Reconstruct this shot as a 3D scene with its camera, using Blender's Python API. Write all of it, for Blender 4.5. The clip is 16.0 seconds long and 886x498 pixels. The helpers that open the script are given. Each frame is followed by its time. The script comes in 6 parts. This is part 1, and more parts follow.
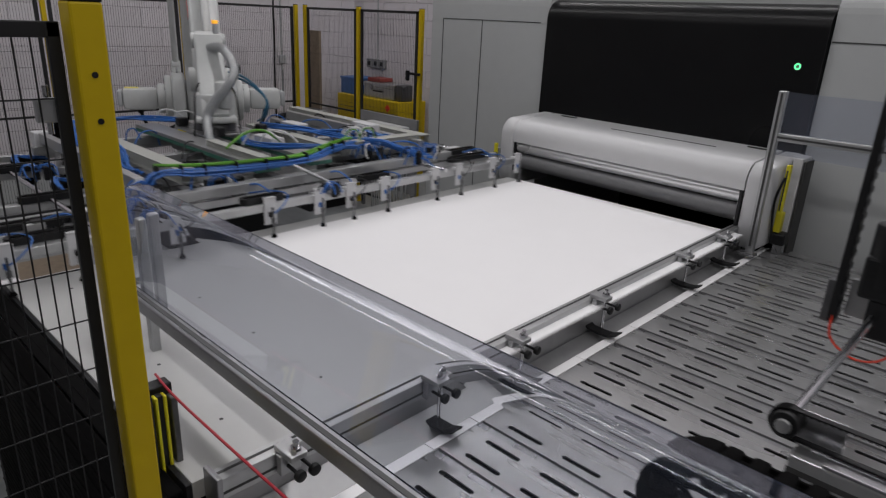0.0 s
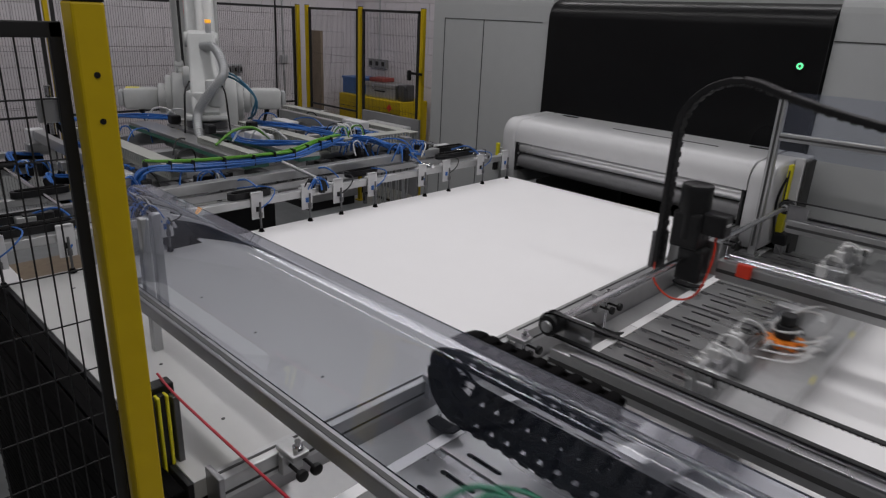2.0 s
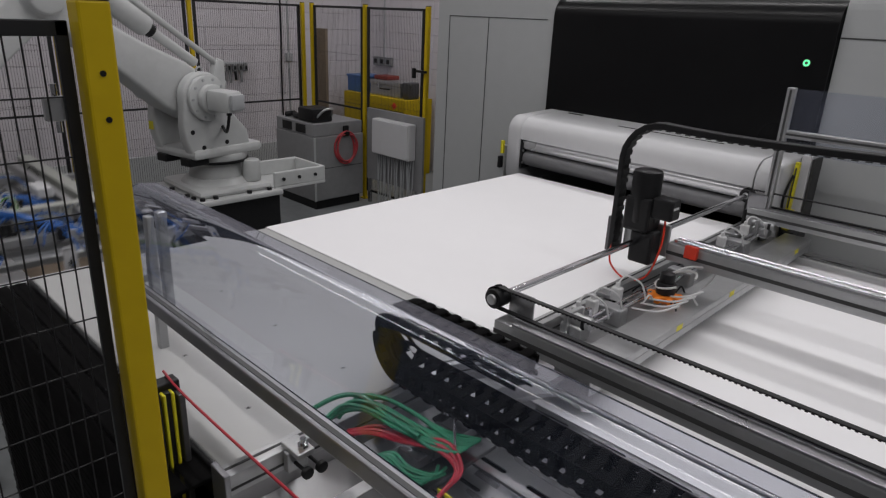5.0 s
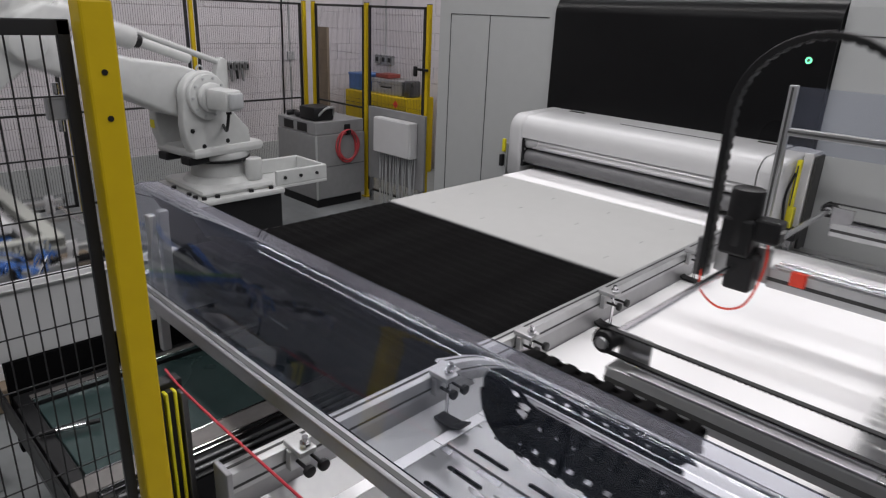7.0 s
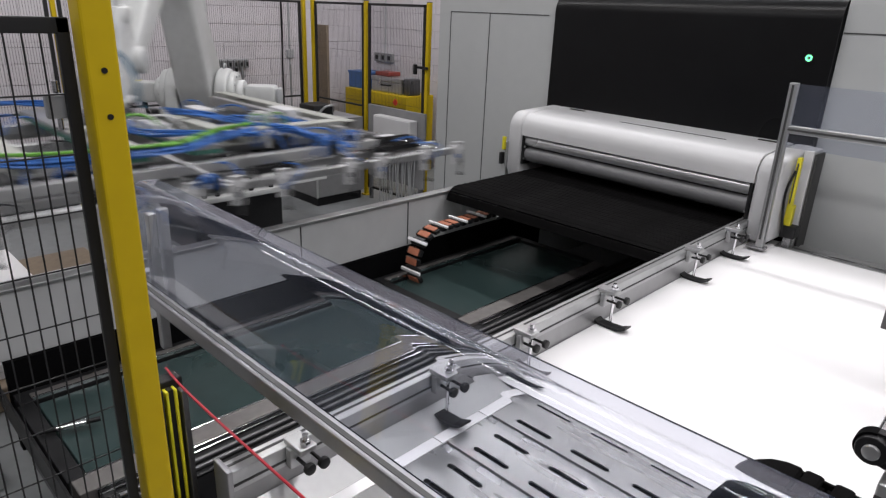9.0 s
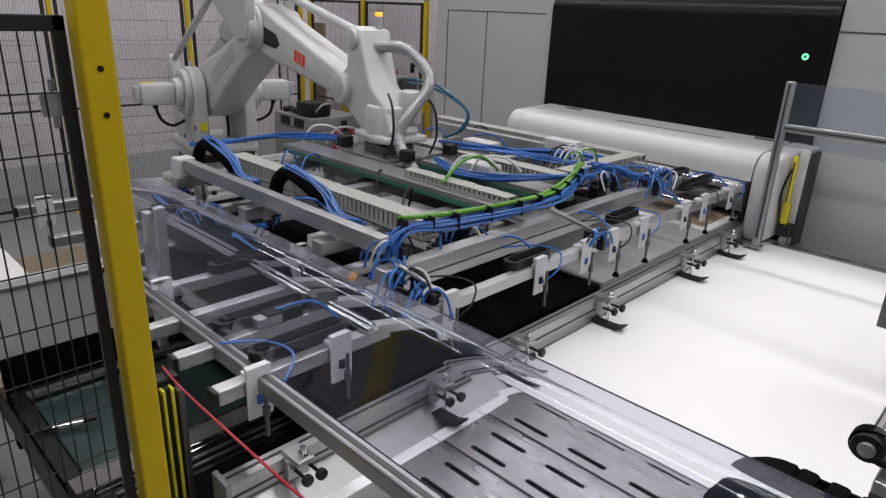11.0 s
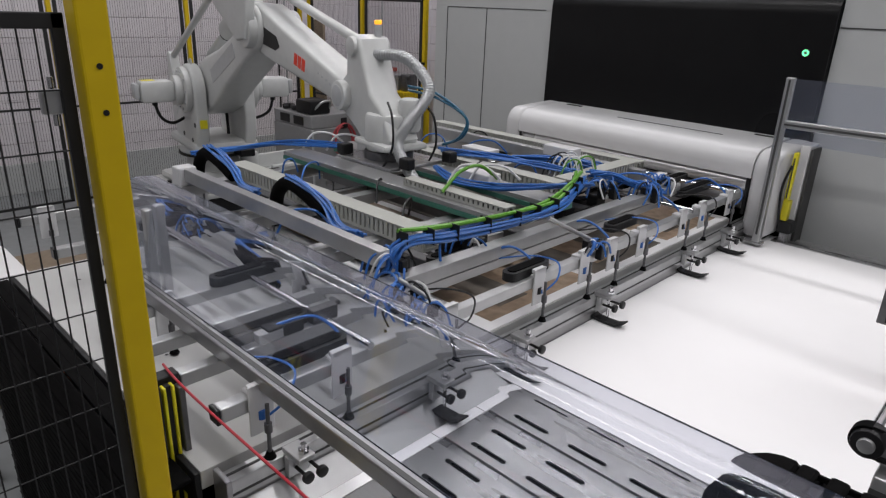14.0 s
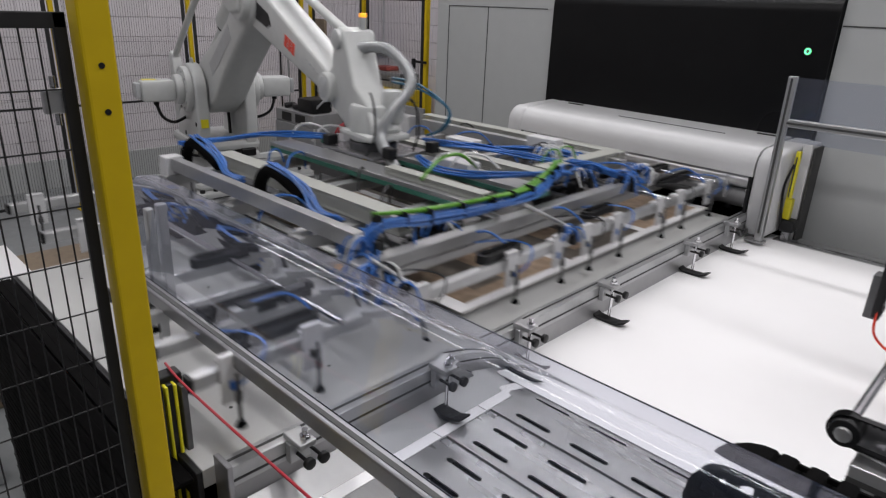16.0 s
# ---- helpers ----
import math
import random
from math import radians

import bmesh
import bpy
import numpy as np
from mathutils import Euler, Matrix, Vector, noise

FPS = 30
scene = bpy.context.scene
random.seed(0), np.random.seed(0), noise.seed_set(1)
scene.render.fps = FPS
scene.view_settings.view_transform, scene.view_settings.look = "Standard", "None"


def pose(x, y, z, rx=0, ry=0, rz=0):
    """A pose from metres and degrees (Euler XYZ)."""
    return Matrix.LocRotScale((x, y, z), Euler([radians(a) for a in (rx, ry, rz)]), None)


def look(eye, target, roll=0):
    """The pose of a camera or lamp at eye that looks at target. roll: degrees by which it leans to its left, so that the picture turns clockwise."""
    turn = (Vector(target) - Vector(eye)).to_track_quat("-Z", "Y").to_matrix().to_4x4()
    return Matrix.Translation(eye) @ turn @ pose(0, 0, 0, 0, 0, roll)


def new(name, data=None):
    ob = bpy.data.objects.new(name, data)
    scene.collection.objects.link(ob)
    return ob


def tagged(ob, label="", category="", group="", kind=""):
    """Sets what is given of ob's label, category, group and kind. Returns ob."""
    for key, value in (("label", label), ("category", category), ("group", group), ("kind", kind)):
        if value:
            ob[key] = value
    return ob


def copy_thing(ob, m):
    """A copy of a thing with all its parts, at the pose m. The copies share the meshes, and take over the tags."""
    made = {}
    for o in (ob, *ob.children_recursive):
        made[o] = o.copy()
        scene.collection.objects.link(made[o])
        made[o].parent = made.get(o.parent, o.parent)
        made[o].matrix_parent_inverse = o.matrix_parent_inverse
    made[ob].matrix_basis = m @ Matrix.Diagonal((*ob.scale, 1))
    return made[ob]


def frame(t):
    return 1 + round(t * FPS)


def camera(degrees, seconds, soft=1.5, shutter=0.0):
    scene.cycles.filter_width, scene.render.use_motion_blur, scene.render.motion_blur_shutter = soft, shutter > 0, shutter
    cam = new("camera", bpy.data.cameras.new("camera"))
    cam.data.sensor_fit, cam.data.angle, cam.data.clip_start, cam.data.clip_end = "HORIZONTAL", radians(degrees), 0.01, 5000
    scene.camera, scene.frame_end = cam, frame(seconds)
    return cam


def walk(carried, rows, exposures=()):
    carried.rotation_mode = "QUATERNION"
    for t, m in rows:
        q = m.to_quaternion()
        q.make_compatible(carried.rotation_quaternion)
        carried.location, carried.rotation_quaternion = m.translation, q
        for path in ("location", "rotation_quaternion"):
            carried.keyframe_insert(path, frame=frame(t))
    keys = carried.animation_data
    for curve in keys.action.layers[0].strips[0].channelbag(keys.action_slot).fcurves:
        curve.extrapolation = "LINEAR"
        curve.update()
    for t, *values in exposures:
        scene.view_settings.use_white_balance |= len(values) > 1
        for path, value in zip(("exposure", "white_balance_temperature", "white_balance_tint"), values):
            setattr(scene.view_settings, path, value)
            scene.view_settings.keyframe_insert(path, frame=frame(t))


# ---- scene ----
EYE = (2.8818, -3.7298, 2.0718)
cam = camera(68.76, 16.0, soft=1.25, shutter=0.9)
walk(cam, [
    (0, look(EYE, (0.3009, -0.9824, 0.7334), 2.782)),
    (1, look(EYE, (0.2972, -0.9861, 0.7331), 2.756)),
    (1.5, look(EYE, (0.2947, -0.9885, 0.733), 2.738)),
    (2, look(EYE, (0.2937, -0.9899, 0.7319), 2.729)),
    (2.5, look(EYE, (0.2893, -0.9953, 0.7293), 2.694)),
    (3, look(EYE, (0.2836, -1.0018, 0.7273), 2.65)),
    (3.5, look(EYE, (0.2816, -1.0046, 0.7255), 2.633)),
    (4, look(EYE, (0.2795, -1.0074, 0.7237), 2.615)),
    (6.5, look(EYE, (0.2721, -1.0214, 0.7099), 2.48)),
    (7, look(EYE, (0.2713, -1.023, 0.7082), 2.448)),
    (7.5, look(EYE, (0.271, -1.025, 0.7049), 2.428)),
    (8, look(EYE, (0.2707, -1.027, 0.7015), 2.408)),
    (8.5, look(EYE, (0.2712, -1.0274, 0.6999), 2.397)),
    (9, look(EYE, (0.2746, -1.0257, 0.6968), 2.404)),
    (11.5, look(EYE, (0.2928, -1.0137, 0.6862), 2.48)),
    (12, look(EYE, (0.2954, -1.0136, 0.6814), 2.456)),
    (12.5, look(EYE, (0.2962, -1.0142, 0.6787), 2.433)),
    (13, look(EYE, (0.2963, -1.0144, 0.6781), 2.422)),
    (13.5, look(EYE, (0.2948, -1.0176, 0.6747), 2.393)),
    (14, look(EYE, (0.2943, -1.0195, 0.672), 2.373)),
    (14.5, look(EYE, (0.2911, -1.0235, 0.6702), 2.334)),
    (15, look(EYE, (0.29, -1.0249, 0.6694), 2.325)),
    (15.5, look(EYE, (0.2892, -1.0265, 0.6677), 2.311)),
    (16, look(EYE, (0.2885, -1.0281, 0.666), 2.296)),
], [(0, -0.72), (1.0, -0.82), (2.0, -0.84), (3.0, -0.76), (4.2, -0.74), (6.3, -0.45), (7.0, -0.08), (7.5, 0.09), (8.0, 0.16), (8.5, 0.16), (9.2, 0.07), (11.3, -0.18), (16, -0.24)])

# ---- world and light ----
world = bpy.data.worlds.new("hall_light")
world.use_nodes = True
world.node_tree.nodes["Background"].inputs[0].default_value = (0.9, 0.95, 1.0, 1)
world.node_tree.nodes["Background"].inputs[1].default_value = 0.12
scene.world = world

LAMP_ROWS = [(-2.3, -4.6), (-2.3, -1.4), (-2.3, 1.7), (1.4, -4.6), (1.4, -1.4), (1.4, 1.7), (5.1, -4.6), (5.1, -1.4), (5.1, 1.7)]
LAMP_POWER = 65
for lx, ly in LAMP_ROWS:
    lamp = bpy.data.lights.new("hall_lamp", "AREA")
    lamp.shape, lamp.size, lamp.size_y, lamp.energy = "RECTANGLE", 3.5, 0.28, LAMP_POWER
    lamp.color = (0.985, 0.963, 0.972)
    lo = new("hall_lamp", lamp)
    lo.matrix_basis = pose(lx, ly, 5.0)


# ---- materials ----
def mat(name, col, rough=0.5, metal=0.0, var=0.08, scale=14.0, bump=0.0, bscale=120.0, stretch=(1, 1, 1), isl=0.0, spec=0.5, coat=0.0, emit=0.0):
    """A painted, metal or plastic surface with stains at two scales and a fine grain."""
    m = bpy.data.materials.new(name)
    m.use_nodes = True
    nt = m.node_tree
    bs = nt.nodes["Principled BSDF"]
    tc = nt.nodes.new("ShaderNodeTexCoord")
    mp = nt.nodes.new("ShaderNodeMapping")
    mp.inputs["Scale"].default_value = stretch
    nt.links.new(tc.outputs["Object"], mp.inputs["Vector"])
    big = nt.nodes.new("ShaderNodeTexNoise")
    big.inputs["Scale"].default_value, big.inputs["Detail"].default_value = scale * 0.15, 3
    fine = nt.nodes.new("ShaderNodeTexNoise")
    fine.inputs["Scale"].default_value, fine.inputs["Detail"].default_value = scale * 2.5, 4
    for n in (big, fine):
        nt.links.new(mp.outputs["Vector"], n.inputs["Vector"])
    add = nt.nodes.new("ShaderNodeMath")
    add.operation = "ADD"
    nt.links.new(big.outputs["Fac"], add.inputs[0])
    nt.links.new(fine.outputs["Fac"], add.inputs[1])
    rng = nt.nodes.new("ShaderNodeMapRange")
    rng.inputs["From Min"].default_value, rng.inputs["From Max"].default_value = 0.6, 1.4
    rng.inputs["To Min"].default_value, rng.inputs["To Max"].default_value = 1 - var, 1 + var
    nt.links.new(add.outputs[0], rng.inputs["Value"])
    mul = nt.nodes.new("ShaderNodeVectorMath")
    mul.operation = "MULTIPLY"
    mul.inputs[0].default_value = col
    nt.links.new(rng.outputs["Result"], mul.inputs[1])
    last = mul.outputs[0]
    if isl:
        oi = nt.nodes.new("ShaderNodeObjectInfo")
        r2 = nt.nodes.new("ShaderNodeMapRange")
        r2.inputs["To Min"].default_value, r2.inputs["To Max"].default_value = 1 - isl, 1 + isl
        nt.links.new(oi.outputs["Random"], r2.inputs["Value"])
        m2 = nt.nodes.new("ShaderNodeVectorMath")
        m2.operation = "MULTIPLY"
        nt.links.new(last, m2.inputs[0])
        nt.links.new(r2.outputs["Result"], m2.inputs[1])
        last = m2.outputs[0]
    nt.links.new(last, bs.inputs["Base Color"])
    rr = nt.nodes.new("ShaderNodeMapRange")
    rr.inputs["From Min"].default_value, rr.inputs["From Max"].default_value = 0.3, 0.7
    rr.inputs["To Min"].default_value, rr.inputs["To Max"].default_value = max(0.03, rough * 0.8), min(1, rough * 1.2)
    nt.links.new(big.outputs["Fac"], rr.inputs["Value"])
    nt.links.new(rr.outputs["Result"], bs.inputs["Roughness"])
    bs.inputs["Metallic"].default_value = metal
    bs.inputs["Specular IOR Level"].default_value = spec
    if coat:
        bs.inputs["Coat Weight"].default_value = coat
        bs.inputs["Coat Roughness"].default_value = 0.08
    if emit:
        bs.inputs["Emission Color"].default_value = (*col, 1)
        bs.inputs["Emission Strength"].default_value = emit
    if bump:
        g = nt.nodes.new("ShaderNodeTexNoise")
        g.inputs["Scale"].default_value, g.inputs["Detail"].default_value = bscale, 3
        nt.links.new(mp.outputs["Vector"], g.inputs["Vector"])
        bp = nt.nodes.new("ShaderNodeBump")
        bp.inputs["Strength"].default_value, bp.inputs["Distance"].default_value = bump, 0.003
        nt.links.new(g.outputs["Fac"], bp.inputs["Height"])
        nt.links.new(bp.outputs["Normal"], bs.inputs["Normal"])
    return m


def clear_plastic(name, tint, haze, hazecol, gloss=0.06, edge=0.24):
    """Thin clear sheet: light passes, a little haze, sharp gloss."""
    m = bpy.data.materials.new(name)
    m.use_nodes = True
    nt = m.node_tree
    nt.nodes.remove(nt.nodes["Principled BSDF"])
    out = nt.nodes["Material Output"]
    tr = nt.nodes.new("ShaderNodeBsdfTransparent")
    tr.inputs[0].default_value = (*tint, 1)
    df = nt.nodes.new("ShaderNodeBsdfDiffuse")
    df.inputs[0].default_value = (*hazecol, 1)
    gl = nt.nodes.new("ShaderNodeBsdfGlossy")
    gl.inputs["Roughness"].default_value = gloss
    no = nt.nodes.new("ShaderNodeTexNoise")
    no.inputs["Scale"].default_value, no.inputs["Detail"].default_value = 3.0, 5
    rg = nt.nodes.new("ShaderNodeMapRange")
    rg.inputs["From Min"].default_value, rg.inputs["From Max"].default_value = 0.3, 0.7
    rg.inputs["To Min"].default_value, rg.inputs["To Max"].default_value = haze * 0.6, haze * 1.4
    nt.links.new(no.outputs["Fac"], rg.inputs["Value"])
    m1 = nt.nodes.new("ShaderNodeMixShader")
    nt.links.new(rg.outputs["Result"], m1.inputs[0])
    nt.links.new(tr.outputs[0], m1.inputs[1])
    nt.links.new(df.outputs[0], m1.inputs[2])
    lw = nt.nodes.new("ShaderNodeLayerWeight")
    lw.inputs[0].default_value = 0.12
    fr = nt.nodes.new("ShaderNodeMapRange")
    fr.inputs["To Min"].default_value, fr.inputs["To Max"].default_value = 0.045, edge
    nt.links.new(lw.outputs["Facing"], fr.inputs["Value"])
    m2 = nt.nodes.new("ShaderNodeMixShader")
    nt.links.new(fr.outputs[0], m2.inputs[0])
    nt.links.new(m1.outputs[0], m2.inputs[1])
    nt.links.new(gl.outputs[0], m2.inputs[2])
    nt.links.new(m2.outputs[0], out.inputs[0])
    return m


def thick_acrylic(name, tint, haze, hazecol):
    """Solid clear sheet that bends light, with a thin veil of dust and scuffs."""
    m = bpy.data.materials.new(name)
    m.use_nodes = True
    nt = m.node_tree
    nt.nodes.remove(nt.nodes["Principled BSDF"])
    gl = nt.nodes.new("ShaderNodeBsdfGlass")
    gl.inputs["Color"].default_value = (*tint, 1)
    gl.inputs["Roughness"].default_value = 0.0
    gl.inputs["IOR"].default_value = 1.45
    df = nt.nodes.new("ShaderNodeBsdfDiffuse")
    df.inputs[0].default_value = (*hazecol, 1)
    tc = nt.nodes.new("ShaderNodeTexCoord")
    no = nt.nodes.new("ShaderNodeTexNoise")
    no.inputs["Scale"].default_value, no.inputs["Detail"].default_value = 3.0, 5
    nt.links.new(tc.outputs["Object"], no.inputs["Vector"])
    rg = nt.nodes.new("ShaderNodeMapRange")
    rg.inputs["From Min"].default_value, rg.inputs["From Max"].default_value = 0.3, 0.7
    rg.inputs["To Min"].default_value, rg.inputs["To Max"].default_value = haze * 0.7, haze * 1.3
    nt.links.new(no.outputs["Fac"], rg.inputs["Value"])
    mx = nt.nodes.new("ShaderNodeMixShader")
    nt.links.new(rg.outputs["Result"], mx.inputs[0])
    nt.links.new(gl.outputs[0], mx.inputs[1])
    nt.links.new(df.outputs[0], mx.inputs[2])
    nt.links.new(mx.outputs[0], nt.nodes["Material Output"].inputs[0])
    return m


WHITE_BOARD = mat("white_board", (0.84, 0.83, 0.84), 0.55, var=0.012, scale=3)
KRAFT_INK = mat("brown_print", (0.33, 0.24, 0.17), 0.5, var=0.5, scale=8)
TABLE_GREY = mat("table_grey", (0.40, 0.40, 0.395), 0.5, var=0.03, scale=5)
PRINTER = mat("printer_paint", (0.40, 0.41, 0.41), 0.42, var=0.03, scale=4)
PRINTER_LIGHT = mat("printer_light_paint", (0.54, 0.54, 0.55), 0.35, var=0.03, scale=4)
SEAM = mat("dark_seam", (0.04, 0.04, 0.04), 0.7)
BLACK_GLASS = mat("black_cover", (0.006, 0.006, 0.0065), 0.3, var=0.2, scale=3, spec=0.18)
BLACK = mat("black_plastic", (0.010, 0.010, 0.011), 0.42, var=0.25, scale=20, spec=0.3)
# matt black for rubber, and for sheets that stand in for shade
BLACK_MATT = mat("black_rubber_and_shade", (0.003, 0.003, 0.0034), 0.85, var=0.3, scale=30, spec=0.06)
APRON_BLACK = mat("apron_black", (0.0035, 0.0033, 0.0035), 0.75, var=0.3, scale=30, spec=0.05)
PIT_STRIP = mat("worn_pit_steel", (0.17, 0.16, 0.155), 0.42, 0.5, var=0.25, scale=9)
PIT_GREY = mat("pit_grey_paint", (0.47, 0.475, 0.48), 0.4, var=0.08, scale=3)
TEAL = mat("teal_hose", (0.02, 0.11, 0.19), 0.3, var=0.2, scale=30)
DARK_STEEL = mat("dark_steel", (0.12, 0.12, 0.125), 0.4, 0.7, var=0.2, scale=20)
ALU = mat("aluminium", (0.44, 0.445, 0.45), 0.36, 0.8, var=0.08, scale=10, stretch=(1, 1, 1))
ALU_DARK = mat("anodised_aluminium", (0.30, 0.30, 0.31), 0.3, 0.8, var=0.1, scale=10)
STEEL = mat("brushed_steel", (0.34, 0.34, 0.343), 0.30, 0.68, var=0.06, scale=6, bump=0.05, bscale=60, stretch=(1, 6, 6), isl=0.05)
STEEL_PLATE = mat("sheet_steel", (0.36, 0.36, 0.365), 0.40, 0.75, var=0.1, scale=6)
CHROME = mat("chrome", (0.75, 0.75, 0.77), 0.12, 1.0, var=0.05)
ROLLER_LIGHT = mat("satin_roller", (0.70, 0.70, 0.71), 0.3, 0.6, var=0.04)
ROLLER_DARK = mat("grey_rubber_roller", (0.13, 0.13, 0.135), 0.42, var=0.1)
ROBOT = mat("robot_white_paint", (0.51, 0.52, 0.515), 0.38, var=0.07, scale=7, coat=0.15)
ROBOT_GREY = mat("robot_grey_cast", (0.40, 0.41, 0.42), 0.45, var=0.1, scale=9)
YELLOW = mat("yellow_paint", (0.52, 0.37, 0.006), 0.42, var=0.07, scale=7, spec=0.25)
CTRL_GREY = mat("controller_grey", (0.22, 0.22, 0.225), 0.5, var=0.1, scale=6)
YELLOW_BRIGHT = mat("safety_yellow", (0.70, 0.62, 0.02), 0.4, var=0.08, scale=9)
FENCE_BLACK = mat("fence_black", (0.008, 0.008, 0.009), 0.5, var=0.15)
BLUE = mat("blue_hose", (0.025, 0.12, 0.40), 0.35, var=0.25, scale=30)
BLUE_BOX = mat("blue_crate", (0.05, 0.13, 0.33), 0.5, var=0.1)
GREEN = mat("green_yellow_cable", (0.09, 0.27, 0.02), 0.4, var=0.3, scale=30)
GREEN_DARK = mat("green_cable", (0.01, 0.17, 0.08), 0.4, var=0.25, scale=30)
GREEN_PAINT = mat("green_edge_paint", (0.04, 0.15, 0.11), 0.45, var=0.12, scale=12)
DULL_RED = mat("dull_red_plastic", (0.22, 0.04, 0.03), 0.4, var=0.15)
RED = mat("red_plastic", (0.75, 0.05, 0.02), 0.35, var=0.08)
COIL_RED = mat("faded_red_cable", (0.42, 0.05, 0.06), 0.45, var=0.2, scale=30)
RED_CORD = mat("red_cord", (0.36, 0.010, 0.025), 0.4, var=0.1, scale=40)
ORANGE = mat("orange_housing", (0.80, 0.22, 0.02), 0.4, var=0.1)
DUCT = mat("grey_duct", (0.33, 0.335, 0.31), 0.5, var=0.05)
CABLE_WHITE = mat("white_cable", (0.6, 0.6, 0.6), 0.4, var=0.1)
HOSE_GREY = mat("grey_conduit", (0.42, 0.43, 0.44), 0.32, 0.4, var=0.1)
BLOCK_PAINT = mat("painted_block", (0.58, 0.55, 0.575), 0.7, var=0.05, scale=6, bump=0.3, bscale=40, isl=0.04)
MORTAR = mat("painted_joint", (0.52, 0.49, 0.515), 0.8, var=0.06)
CONCRETE = mat("grey_floor", (0.20, 0.21, 0.215), 0.5, var=0.15, scale=5, bump=0.1)
CEILING = mat("hall_ceiling", (0.55, 0.56, 0.57), 0.8, var=0.05)
GREEN_GLASS = mat("dark_green_panel", (0.022, 0.040, 0.039), 0.25, var=0.15, scale=4)
COPPER = mat("red_brown_cables", (0.45, 0.16, 0.09), 0.5, var=0.2, scale=25)
PRINT_DARK = mat("brown_black_print", (0.10, 0.085, 0.07), 0.5, var=0.7, scale=5)
WOOD = mat("brown_board", (0.22, 0.17, 0.12), 0.6, var=0.2, scale=10)
CLEAR = thick_acrylic("clear_acrylic", (0.89, 0.90, 0.93), 0.015, (0.30, 0.37, 0.56))
CLEAR_BLUE = clear_plastic("clear_guard", (0.91, 0.92, 0.95), 0.045, (0.40, 0.45, 0.6))
LED_GREEN = mat("green_led", (0.12, 1.0, 0.35), 0.4, emit=2.2)
LAMP_AMBER = mat("amber_lens", (1.0, 0.42, 0.03), 0.3, emit=1.2)


# ---- building helpers ----
class Mesh:
    """Collects shapes into one mesh."""

    def __init__(self):
        self.v, self.f, self.s = [], [], []

    def take(self, bm, smooth=False):
        base = len(self.v)
        bm.verts.index_update()
        self.v += [v.co[:] for v in bm.verts]
        for f in bm.faces:
            self.f.append([base + v.index for v in f.verts])
            self.s.append(smooth)
        bm.free()
        return self

    def box(self, x0, x1, y0, y1, z0, z1, bev=0.0, seg=2, m=None):
        bm = bmesh.new()
        bmesh.ops.create_cube(bm, size=1)
        for v in bm.verts:
            v.co = Vector((x0 + (v.co.x + 0.5) * (x1 - x0), y0 + (v.co.y + 0.5) * (y1 - y0), z0 + (v.co.z + 0.5) * (z1 - z0)))
        if bev:
            bmesh.ops.bevel(bm, geom=bm.edges[:], offset=bev, segments=seg, profile=0.5, affect="EDGES")
        if m:
            bm.transform(m)
        return self.take(bm, bev > 0.012)

    def rod(self, p, q, r, r2=None, n=14, bev=0.0):
        p, q = Vector(p), Vector(q)
        bm = bmesh.new()
        bmesh.ops.create_cone(bm, cap_ends=True, segments=n, radius1=r, radius2=r if r2 is None else r2, depth=(q - p).length)
        if bev:
            bmesh.ops.bevel(bm, geom=[e for e in bm.edges if abs(e.verts[0].co.z - e.verts[1].co.z) < 1e-6], offset=bev, segments=2, profile=0.5, affect="EDGES")
        bm.transform(Matrix.Translation((p + q) / 2) @ (q - p).to_track_quat("Z", "Y").to_matrix().to_4x4())
        return self.take(bm, True)

    def tube(self, pts, r, n=8, caps=True):
        pts = [Vector(p) for p in pts]
        base = len(self.v)
        side = None
        for i, p in enumerate(pts):
            d = (pts[min(i + 1, len(pts) - 1)] - pts[max(i - 1, 0)]).normalized()
            if side is None:
                side = d.orthogonal().normalized()
            side = (side - d * side.dot(d)).normalized()
            up = d.cross(side)
            for k in range(n):
                a = 2 * math.pi * k / n
                self.v.append((p + side * (r * math.cos(a)) + up * (r * math.sin(a)))[:])
        for i in range(len(pts) - 1):
            for k in range(n):
                a, b = base + i * n + k, base + i * n + (k + 1) % n
                self.f.append([a, b, b + n, a + n])
                self.s.append(True)
        if caps:
            self.f += [[base + k for k in range(n)][::-1], [base + (len(pts) - 1) * n + k for k in range(n)]]
            self.s += [False, False]
        return self

    def loft(self, outline, axis, a, b, smooth=False, m=None):
        """An outline of pairs, pushed along an axis (0, 1 or 2) from a to b."""
        base, n = len(self.v), len(outline)
        for w in (a, b):
            for u, v in outline:
                p = [u, v]
                p.insert(axis, w)
                self.v.append((m @ Vector(p))[:] if m else tuple(p))
        for k in range(n):
            self.f.append([base + k, base + (k + 1) % n, base + n + (k + 1) % n, base + n + k])
            self.s.append(smooth)
        self.f += [[base + k for k in range(n)][::-1], [base + n + k for k in range(n)]]
        self.s += [False, False]
        return self

    def data(self, name, material):
        me = bpy.data.meshes.new(name)
        me.from_pydata(self.v, [], self.f)
        me.polygons.foreach_set("use_smooth", self.s)
        bm = bmesh.new()
        bm.from_mesh(me)
        bmesh.ops.recalc_face_normals(bm, faces=bm.faces[:])
        for e in bm.edges:
            if len(e.link_faces) == 2 and e.calc_face_angle(0) > 0.7:
                e.smooth = False
        bm.to_mesh(me)
        bm.free()
        me.materials.append(material)
        return me


